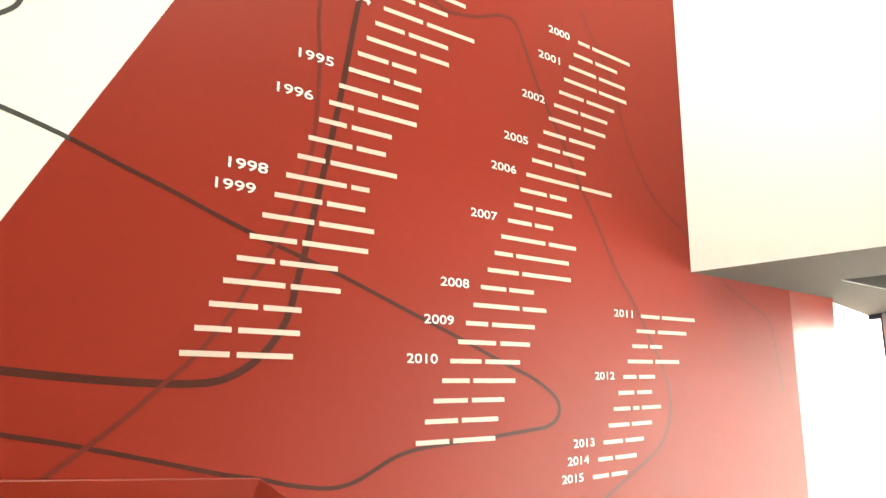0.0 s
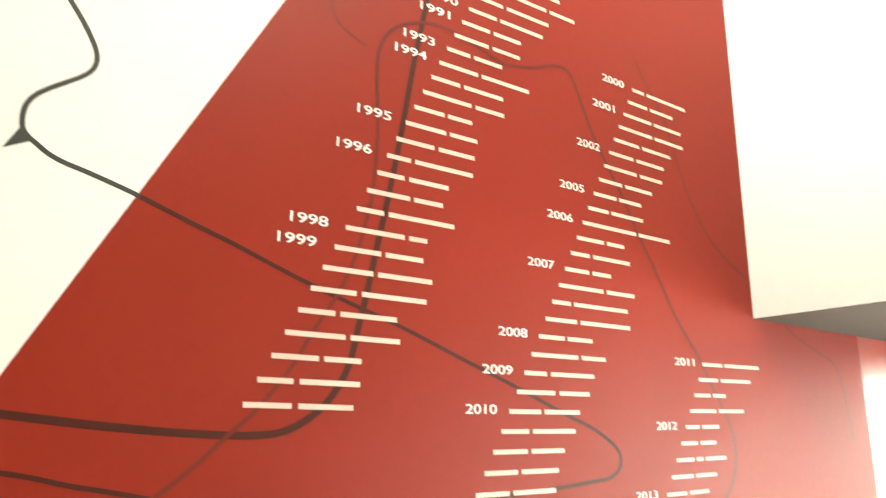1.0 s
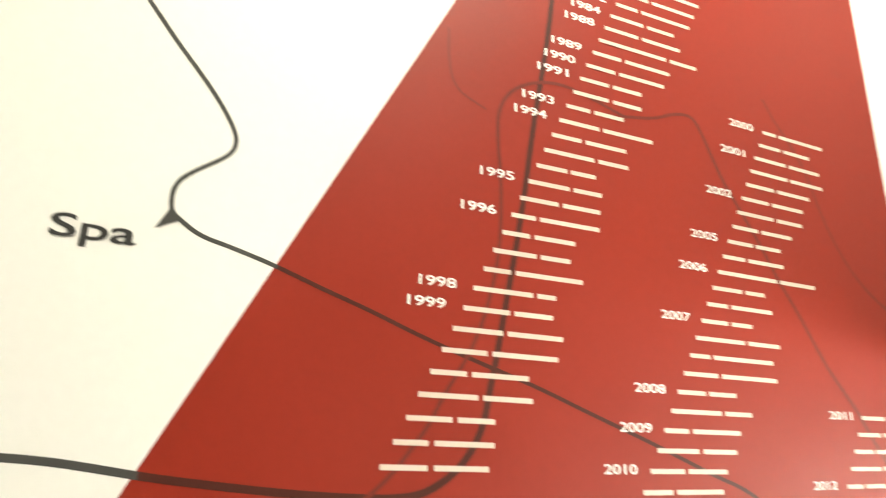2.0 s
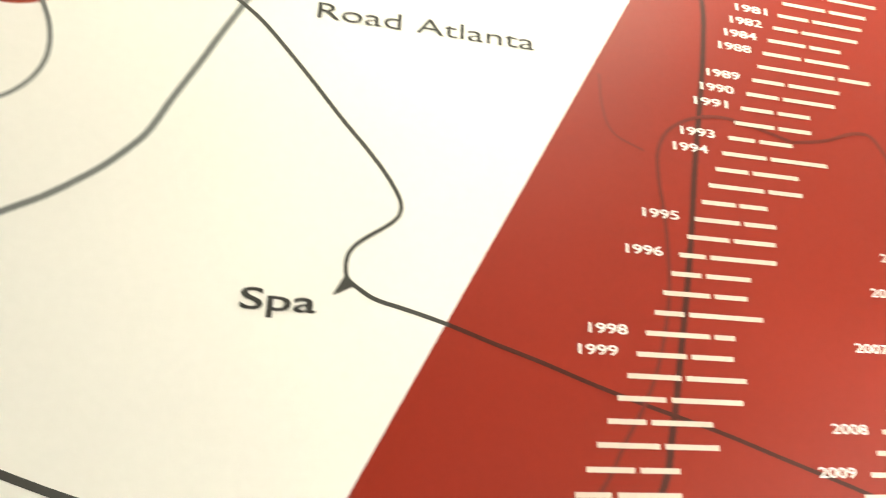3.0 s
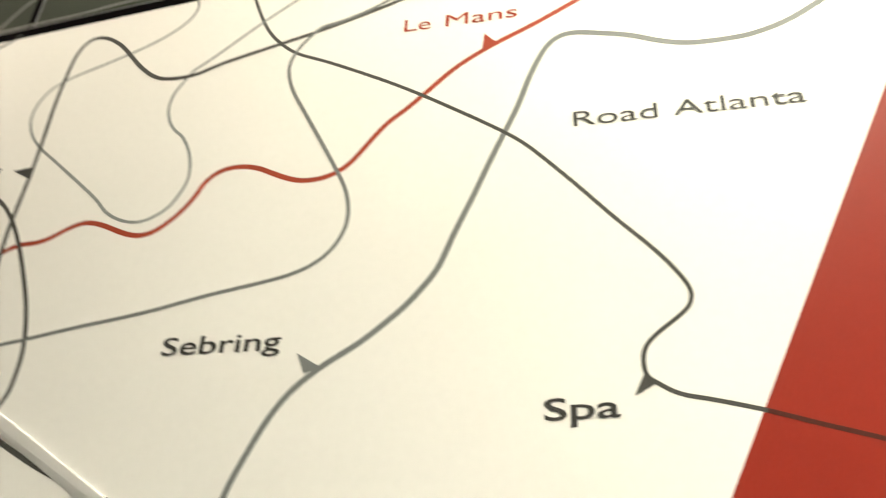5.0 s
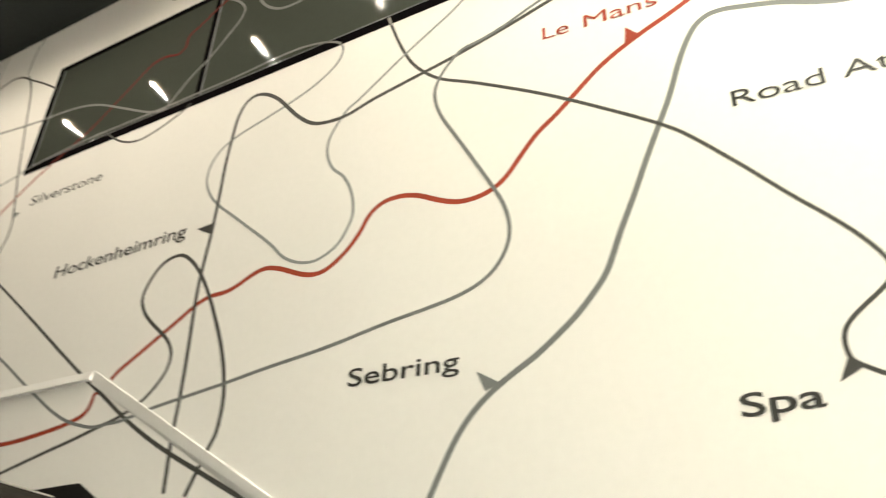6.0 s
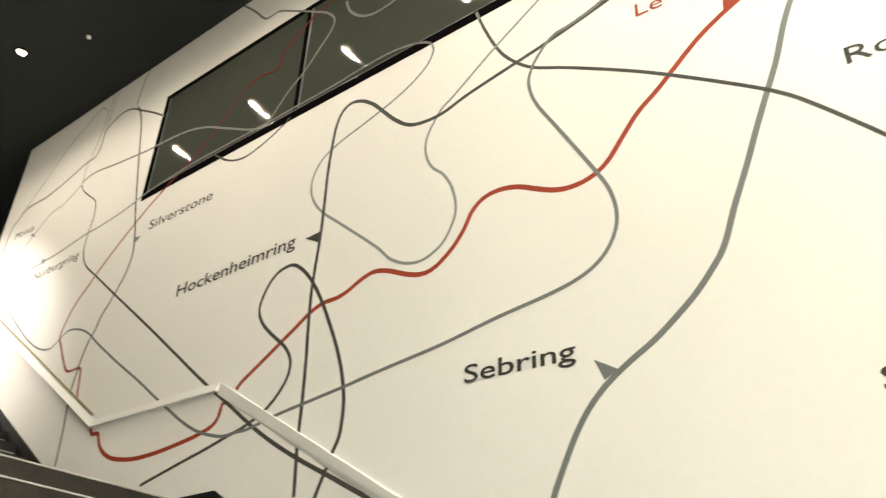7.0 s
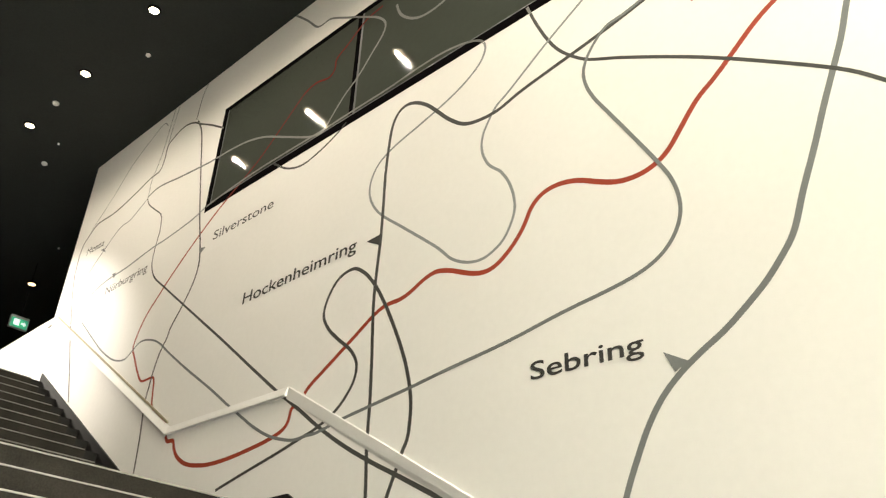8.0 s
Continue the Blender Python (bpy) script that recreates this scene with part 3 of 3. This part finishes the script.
WIN_GREY = [(-7.947, 6.295), (-7.761, 6.336), (-7.212, 6.259), (-6.592, 6.176), (-6.250, 6.153), (-5.915, 6.106), (-5.613, 6.011), (-5.209, 5.806), (-4.790, 5.600), (-4.632, 5.578), (-4.547, 5.662), (-4.382, 5.849), (-4.207, 5.985), (-4.040, 6.171), (-3.896, 6.348), (-3.880, 6.449), (-3.977, 6.587), (-4.171, 6.729), (-4.464, 6.922), (-4.771, 7.103), (-4.872, 7.095), (-4.944, 7.112), (-5.173, 7.365), (-5.532, 7.720)]
NURB = [(-8.830, 5.252), (-8.579, 5.330), (-8.031, 5.361), (-7.536, 5.416), (-7.173, 5.433), (-6.719, 5.482), (-6.528, 5.530), (-5.740, 5.599), (-5.160, 5.600), (-4.635, 5.593), (-4.194, 5.598), (-3.777, 5.601), (-3.343, 5.624), (-3.053, 5.608), (-2.811, 5.540), (-2.712, 5.474), (-2.683, 5.397), (-2.723, 5.281), (-2.868, 5.164), (-3.055, 5.079), (-3.361, 4.986), (-3.645, 4.907), (-3.804, 4.823), (-3.881, 4.704), (-3.894, 4.560), (-3.828, 4.406), (-3.727, 4.286), (-3.501, 4.092), (-3.092, 3.738), (-2.977, 3.618), (-2.818, 3.533), (-2.684, 3.517), (-2.530, 3.588), (-2.472, 3.670), (-2.426, 3.786), (-2.435, 3.911), (-2.483, 4.054), (-2.550, 4.161)]
NURB2 = [(-2.550, 4.161), (-2.649, 4.258), (-2.712, 4.412), (-2.704, 4.546), (-2.652, 4.646), (-2.573, 4.757), (-2.509, 4.792), (-2.105, 5.086), (-1.726, 5.336), (-1.647, 5.400), (-1.259, 5.716)]
SILL_CURVE = [(-5.345, 5.547), (-5.113, 5.383), (-4.882, 5.313), (-4.637, 5.355), (-4.408, 5.442), (-4.298, 5.506)]
WIN_LOOP = [(-3.748, 6.598), (-3.694, 6.450), (-3.562, 6.301), (-3.418, 6.222), (-3.263, 6.208), (-3.133, 6.227)]
HOCK = [(-0.414, 5.221), (-0.896, 5.088), (-1.101, 5.031), (-1.202, 5.001), (-1.517, 4.923), (-1.759, 4.871), (-2.075, 4.815), (-2.372, 4.758), (-2.571, 4.702), (-2.760, 4.707), (-2.887, 4.746), (-3.037, 4.869), (-3.167, 5.016), (-3.278, 5.141), (-3.411, 5.243), (-3.520, 5.282), (-3.604, 5.262), (-3.659, 5.189), (-3.689, 5.083), (-3.707, 4.896), (-3.719, 4.674), (-3.715, 4.345), (-3.716, 4.068), (-3.738, 3.571), (-3.706, 3.026), (-3.694, 2.747), (-3.693, 2.541), (-3.691, 2.433), (-3.676, 2.255), (-3.665, 2.100)]
LOOP = [(-5.422, 2.417), (-5.016, 2.507), (-4.647, 2.585), (-4.423, 2.640), (-4.275, 2.673), (-4.040, 2.776), (-3.940, 2.868), (-3.881, 2.953), (-3.863, 3.064), (-3.898, 3.145), (-3.973, 3.232), (-4.092, 3.329), (-4.247, 3.480), (-4.309, 3.609), (-4.264, 3.761), (-4.159, 3.879), (-3.996, 3.904), (-3.881, 3.834), (-3.760, 3.704), (-3.632, 3.509), (-3.503, 3.263), (-3.400, 3.037), (-3.330, 2.830), (-3.298, 2.666), (-3.298, 2.538), (-3.314, 2.417), (-3.359, 2.339), (-3.394, 2.249), (-3.426, 2.182), (-3.477, 2.063)]
GREY_LONG = [(-0.506, 5.282), (-0.980, 5.122), (-1.130, 5.071), (-1.308, 4.996), (-1.516, 4.940), (-1.636, 4.923), (-1.730, 4.836), (-1.794, 4.750), (-1.835, 4.635), (-1.827, 4.530), (-1.779, 4.391), (-1.673, 4.197), (-1.547, 3.971), (-1.393, 3.688), (-1.321, 3.537), (-1.290, 3.408), (-1.290, 3.307), (-1.313, 3.228), (-1.361, 3.147), (-1.416, 3.093), (-1.494, 3.046), (-1.604, 3.009), (-1.752, 2.981), (-2.089, 2.936), (-2.503, 2.866), (-3.003, 2.808), (-3.312, 2.767), (-3.708, 2.723), (-3.962, 2.693), (-4.095, 2.670)]
GREY_LONG2 = [(-4.095, 2.670), (-4.268, 2.644), (-4.355, 2.650), (-4.489, 2.642), (-4.632, 2.674), (-4.822, 2.740), (-5.032, 2.852), (-5.262, 3.001), (-5.432, 3.113), (-5.774, 3.347), (-6.239, 3.648), (-6.628, 3.912), (-6.876, 4.088), (-7.072, 4.175), (-7.279, 4.208), (-7.397, 4.153), (-7.519, 4.087), (-7.695, 4.111), (-7.860, 4.178), (-8.120, 4.332), (-8.426, 4.558), (-8.880, 4.912)]
RED_P = [(0.776, 0.643), (1.068, 0.891), (1.151, 0.969), (1.251, 1.075), (1.356, 1.178), (1.449, 1.300), (1.529, 1.417), (1.602, 1.561), (1.704, 1.735), (1.782, 1.912), (1.833, 2.093), (1.870, 2.278), (1.886, 2.495), (1.884, 2.748), (1.869, 2.974), (1.878, 3.128), (1.936, 3.249), (2.016, 3.316), (2.132, 3.366), (2.277, 3.378), (2.469, 3.329), (2.658, 3.262)]
RED_P2 = [(2.658, 3.262), (2.860, 3.296), (3.024, 3.360), (3.129, 3.359), (3.179, 3.276), (3.250, 3.105), (3.304, 2.977), (3.411, 2.792), (3.518, 2.608), (3.623, 2.399), (3.733, 2.212), (3.897, 1.907), (4.053, 1.691), (4.148, 1.523), (4.258, 1.334), (4.300, 1.206), (4.300, 1.098), (4.257, 0.969), (4.172, 0.861), (4.031, 0.767), (3.880, 0.676), (3.722, 0.579)]
RED_Q = [(3.675, 3.609), (3.755, 3.454), (3.842, 3.326), (3.933, 3.146), (4.010, 2.887), (4.093, 2.683), (4.216, 2.488), (4.373, 2.346), (4.568, 2.231), (4.893, 1.954), (5.032, 1.884), (5.175, 1.826), (5.284, 1.788), (5.352, 1.720), (5.380, 1.585), (5.397, 1.439), (5.420, 1.265)]
RED_R = [(1.576, 3.584), (1.581, 3.399), (1.609, 3.257), (1.657, 3.188), (1.728, 3.153), (1.800, 3.118)]


def smooth_line(pts, step=0.02, ease=3):
    """Points along a rounded line through the given ones (centripetal)."""
    P = [Vector(p) for p in pts]
    P = [P[0] * 2 - P[1]] + P + [P[-1] * 2 - P[-2]]
    out = []
    for i in range(1, len(P) - 2):
        a, b, c, d = P[i - 1:i + 3]
        t0 = 0.0
        t1 = t0 + max((b - a).length, 1e-4) ** 0.5
        t2 = t1 + max((c - b).length, 1e-4) ** 0.5
        t3 = t2 + max((d - c).length, 1e-4) ** 0.5
        n = max(2, int((c - b).length / step))
        for k in range(n):
            u = t1 + (t2 - t1) * k / n
            a1 = a * ((t1 - u) / (t1 - t0)) + b * ((u - t0) / (t1 - t0))
            a2 = b * ((t2 - u) / (t2 - t1)) + c * ((u - t1) / (t2 - t1))
            a3 = c * ((t3 - u) / (t3 - t2)) + d * ((u - t2) / (t3 - t2))
            b1 = a1 * ((t2 - u) / (t2 - t0)) + a2 * ((u - t0) / (t2 - t0))
            b2 = a2 * ((t3 - u) / (t3 - t1)) + a3 * ((u - t1) / (t3 - t1))
            out.append(b1 * ((t2 - u) / (t2 - t1)) + b2 * ((u - t1) / (t2 - t1)))
    out.append(P[-2])
    # ease out small wobbles
    for _ in range(ease):
        out = [out[0]] + [(out[i - 1] + out[i] * 2 + out[i + 1]) / 4 for i in range(1, len(out) - 1)] + [out[-1]]
    return out


def in_window(p):
    return WIN[0] < p.x < WIN[1] and WIN[2] < p.y < WIN[3]


def on_red(p):
    return p.x > red_edge(p.y)


LAYER = [0.0004]


def ribbon(line, width, lift):
    """A thin strip of paint along a line on the wall."""
    bm = B()
    n = len(line)
    rows = []
    for i, p in enumerate(line):
        d = (line[min(i + 1, n - 1)] - line[max(i - 1, 0)]).normalized()
        u = i / (n - 1)
        s = Vector((-d.y, d.x)) * (width[0] + (width[1] - width[0]) * u) / 2
        rows.append([bm.verts.new((p.x + s.x, -lift, p.y + s.y)), bm.verts.new((p.x - s.x, -lift, p.y - s.y))])
    for a, b in zip(rows, rows[1:]):
        bm.faces.new((a[0], a[1], b[1], b[0]))
    r = bmesh.ops.extrude_face_region(bm, geom=list(bm.faces))
    bmesh.ops.translate(bm, vec=(0, -0.0001, 0), verts=[g for g in r["geom"] if isinstance(g, bmesh.types.BMVert)])
    bmesh.ops.recalc_face_normals(bm, faces=bm.faces)
    return bm


def circuit(label, runs, width, ink, ink_red=None, film=None):
    """One painted race circuit: its line in runs, cut where the ground under it changes."""
    first = runs[0][0]
    c = thing("circuit_line", (first[0], 0, first[1]), label, "mural line", "painted race circuits")
    LAYER[0] += 0.00006
    widths = width if isinstance(width, list) else [width] * len(runs)
    for pts, w in zip(runs, widths):
        line = smooth_line(pts)
        w0, w1 = w if isinstance(w, tuple) else (w, w)
        done = 0
        piece, state = [], None
        pieces = []
        for p in line:
            s = "film" if in_window(p) else "red" if on_red(p) else "white"
            if s != state and piece:
                piece.append(p)
                pieces.append((state, piece))
                piece = []
            state = s
            piece.append(p)
        pieces.append((state, piece))
        for s, q in pieces:
            ua, done = done / len(line), done + len(q) - 1
            ub = min(1.0, done / len(line))
            if len(q) < 2:
                continue
            m = {"white": ink, "red": ink_red or INK_BROWN, "film": film or FILM_GREY}[s]
            lift = LAYER[0] + (0.0024 if s == "film" else 0)
            under(part("painted_line", ribbon(q, (w0 + (w1 - w0) * ua, w0 + (w1 - w0) * ub), lift), m), c)
    return c


def pointer(c, a, b, d, mat):
    """The small triangle that points at a circuit."""
    under(part("pointer", slab(B(), [a, b, d], -0.0021, -0.0024), mat), c)


def lettering(c, text, x, z, width, height, mat, name="lettering", weight=0.0, tilt=0.0):
    """Words on the wall: their lower left corner, full width and capital height, and the rise of the base line."""
    fc = bpy.data.curves.new(name, "FONT")
    fc.body = text
    fc.offset = weight
    fc.resolution_u = 4
    tmp = new(name, fc)
    me = bpy.data.meshes.new_from_object(tmp.evaluated_get(bpy.context.evaluated_depsgraph_get()))
    scene.collection.objects.unlink(tmp)
    bpy.data.objects.remove(tmp)
    xs = [v.co.x for v in me.vertices]
    cap, lo = 0.70, min(xs)
    sx, sz = width / (max(xs) - min(xs)), height / cap
    for v in me.vertices:
        dx = (v.co.x - lo) * sx
        v.co = Vector((x + dx, -0.0024, z + v.co.y * sz + dx * tilt))
    bm = B()
    bm.from_mesh(me)
    bpy.data.meshes.remove(me)
    return under(part(name, bm, mat), c)


LM = circuit("broad red painted line of the Le Mans circuit", [LEMANS_A, LEMANS_B], 0.036, INK_RED, film=FILM_RED)
circuit("thin red circuit line from the handrail up across the window", [LEMANS_C], 0.026, INK_RED, film=FILM_RED)
pointer(LM, (-0.501, 4.587), (-0.517, 4.447), (-0.424, 4.496), INK_RED)
lettering(LM, "Le", -1.039, 4.733, 0.18, 0.105, INK_RED, tilt=-0.09)
lettering(LM, "Mans", -0.759, 4.708, 0.465, 0.105, INK_RED, tilt=-0.06)
SB = circuit("broad grey painted line of the Sebring circuit on the white wall", [SEBRING], 0.036, INK_MID)
pointer(SB, (-1.489, 2.523), (-1.435, 2.401), (-1.351, 2.438), INK_MID)
lettering(SB, "Sebring", -2.330, 2.576, 0.737, 0.110, INK_DARK, weight=0.009, tilt=-0.03)
SP = circuit("dark grey painted line of the Spa circuit on white and red", [SPA, SPA2], [(0.025, 0.020), 0.020], INK_LINE)
pointer(SP, (0.287, 2.284), (0.231, 2.169), (0.334, 2.224), INK_LINE)
lettering(SP, "Spa", -0.183, 2.076, 0.347, 0.106, INK_DARK, weight=0.012)
RA = circuit("dark painted circuit line across the white and red wall", [UPPER_DARK, UPPER_DARK2], [(0.015, 0.036), (0.036, 0.030)], INK_LINE)
lettering(RA, "Road", 0.019, 3.753, 0.454, 0.106, INK_DARK, tilt=-0.05)
lettering(RA, "Atlanta", 0.556, 3.726, 0.658, 0.104, INK_DARK, tilt=-0.055)
SI = circuit("thin dark painted line of the Silverstone circuit", [SILVER, SILVER_TOP], [0.024, 0.016], INK_LINE)
pointer(SI, (-6.340, 4.991), (-6.453, 5.012), (-6.427, 4.928), INK_MID)
lettering(SI, "Silverstone", -6.224, 5.020, 0.977, 0.108, INK_DARK, tilt=-0.016)
circuit("thin dark painted circuit line near the wall's end", [DARK_LEFT], 0.023, INK_LINE)
circuit("faint thin grey painted circuit line under the ceiling", [THIN_B], 0.013, INK_MID)
circuit("faint thin grey painted circuit line beside the window", [THIN_C, THIN_D], 0.013, INK_MID)
MO = circuit("thin grey painted line of the Monza circuit", [MONZA], 0.016, INK_MID)
pointer(MO, (-8.910, 5.912), (-8.749, 5.826), (-8.825, 5.906), INK_MID)
lettering(MO, "Monza", -9.318, 5.985, 0.456, 0.10, INK_DARK, tilt=-0.04)
circuit("grey circuit line that crosses the dark window", [WIN_GREY], 0.024, INK_MID)
NU = circuit("grey painted line of the Nürburgring circuit below the window", [NURB, NURB2], 0.022, INK_LIGHT)
pointer(NU, (-8.385, 5.390), (-8.291, 5.381), (-8.305, 5.305), INK_MID)
lettering(NU, "Nürburgring", -8.446, 5.13, 0.931, 0.105, INK_DARK)
circuit("short dark curve painted under the window sill", [SILL_CURVE], 0.022, INK_LINE, film=INK_DARK)
circuit("pale loop of a circuit line on the dark window", [WIN_LOOP], 0.028, INK_MID)
HO = circuit("dark painted line of the Hockenheimring circuit on the white wall", [HOCK], 0.032, INK_LINE)
pointer(HO, (-3.877, 4.098), (-3.721, 4.109), (-3.730, 4.016), INK_DARK)
lettering(HO, "Hockenheimring", -5.489, 4.068, 1.497, 0.115, INK_DARK, weight=0.008)
circuit("dark painted circuit loop above the handrail", [LOOP], (0.025, 0.032), INK_LINE)
circuit("long grey painted circuit line across the white wall", [GREY_LONG, GREY_LONG2], [0.025, (0.025, 0.017)], INK_MID)
circuit("brownish circuit line painted on the red field", [RED_P, RED_P2], 0.021, INK_MID, INK_FAINT)
circuit("faint brownish circuit line at the end of the red field", [RED_Q], 0.020, INK_MID, INK_GHOST)
circuit("faint thin brown circuit line on the red field", [RED_R], 0.014, INK_MID, INK_GHOST)

# ---- the lists of years and names on the red field ----
def name_list(label, rows, years, at, year_at, widths, unit, tilt, size):
    c = thing("name_list", (at(0)[0], 0, at(0)[1]), label, "wall lettering", "lists on the red field")
    for k, words in enumerate(rows):
        x, z = at(k)
        rise = tilt[0] + tilt[1] * k
        if k in years:
            dx, w = year_at(k)
            lettering(c, years[k], x + dx, z + dx * rise, w, size * 1.06, LETTER_WHITE, "year", weight=0.012, tilt=rise)
        letters = sum(words) + 0.55 * (len(words) - 1)
        full = widths[k] if k < len(widths) else letters * unit
        u = full / letters
        for n in words:
            bm = B()
            ends = (x - at(k)[0], x - at(k)[0] + (n - 0.15) * u)
            bm.faces.new([bm.verts.new((at(k)[0] + e, -0.0024, z + h + e * rise)) for e, h in ((ends[0], size * 0.04), (ends[1], size * 0.04), (ends[1], size * 0.57), (ends[0], size * 0.57))])
            under(part("name_bar", bm, LETTER_CREAM), c)
            x += (n + 0.55) * u
    return c


COL1 = [(5, 6), (4, 7), (6, 5), (8, 7), (5, 8), (6, 9), (7, 8), (7, 6), (9, 3), (4, 10), (7, 5), (4, 6), (4, 10), (6, 6), (7, 5), (6, 5),
        (8, 5), (5, 7), (7, 9), (4, 5), (6, 5), (5, 5), (5, 8), (5, 8), (12, 5), (6, 7), (6, 5), (4, 9), (5, 8), (7, 6), (6, 8)]
YEAR1 = {7: "1999", 8: "1998", 12: "1996", 14: "1995", 18: "1994", 19: "1993", 21: "1991", 22: "1990", 23: "1989", 25: "1988", 26: "1984", 27: "1982", 28: "1981"}
COL2 = [(6, 8), (6, 7), (6, 6), (5, 8), (6, 7), (6, 5), (4, 8), (9, 5), (6, 6), (6, 10), (4, 12), (9, 6), (5, 4), (4, 8), (6, 4), (13, 8),
        (5, 8), (6, 6), (5, 6), (7, 5), (6, 7), (6, 7), (9, 8), (7, 7), (5, 6), (3, 10)]
YEAR2 = {4: "2010", 6: "2009", 8: "2008", 12: "2007", 15: "2006", 17: "2005", 20: "2002", 23: "2001", 25: "2000"}
COL3 = [(4, 4), (4, 6), (5, 5), (6, 6), (5, 2, 6), (4, 4), (4, 5), (7, 7), (5, 4), (5, 8), (6, 11)]
YEAR3 = {0: "2015", 1: "2014", 2: "2013", 6: "2012", 10: "2011"}
WIDE1 = [0.524, 0.496, 0.442, 0.584, 0.510, 0.618, 0.594, 0.487, 0.455, 0.561, 0.44, 0.421, 0.520, 0.480, 0.446, 0.362, 0.526, 0.47, 0.603]
WIDE2 = [0.486, 0.457, 0.448, 0.474, 0.458, 0.482, 0.469, 0.506, 0.369, 0.601, 0.542, 0.554, 0.335, 0.437, 0.353, 0.677, 0.422, 0.369, 0.42, 0.467, 0.444, 0.465, 0.536, 0.484, 0.379, 0.455]
WIDE3 = [0.271, 0.307, 0.33, 0.357, 0.399, 0.285, 0.273, 0.451, 0.262, 0.447, 0.491]
name_list("tall column of white years and name lines on red", COL1, YEAR1,
          lambda k: (1.3078 + 0.05595 * k - 0.000229 * k * k, 1.1989 + 0.11319 * k - 0.00031 * k * k),
          lambda k: (-0.294 + 0.0012 * k, 0.192), WIDE1, 0.0388, (0.041, -0.0042), 0.047)
name_list("middle column of white years and name lines on red", COL2, YEAR2,
          lambda k: (2.4894 + 0.05013 * k - 0.000155 * k * k, 0.8465 + 0.10505 * k - 0.00019 * k * k),
          lambda k: (-0.263 + 0.0008 * k, 0.186 - 0.0006 * k), WIDE2, 0.034, (0.077, -0.0058), 0.044)
name_list("short column of white years and name lines on red", COL3, YEAR3,
          lambda k: (3.6433 + 0.04547 * k - 0.000148 * k * k, 0.6865 + 0.09508 * k),
          lambda k: (-0.225, 0.156), WIDE3, 0.034, (0.105, -0.006), 0.041)
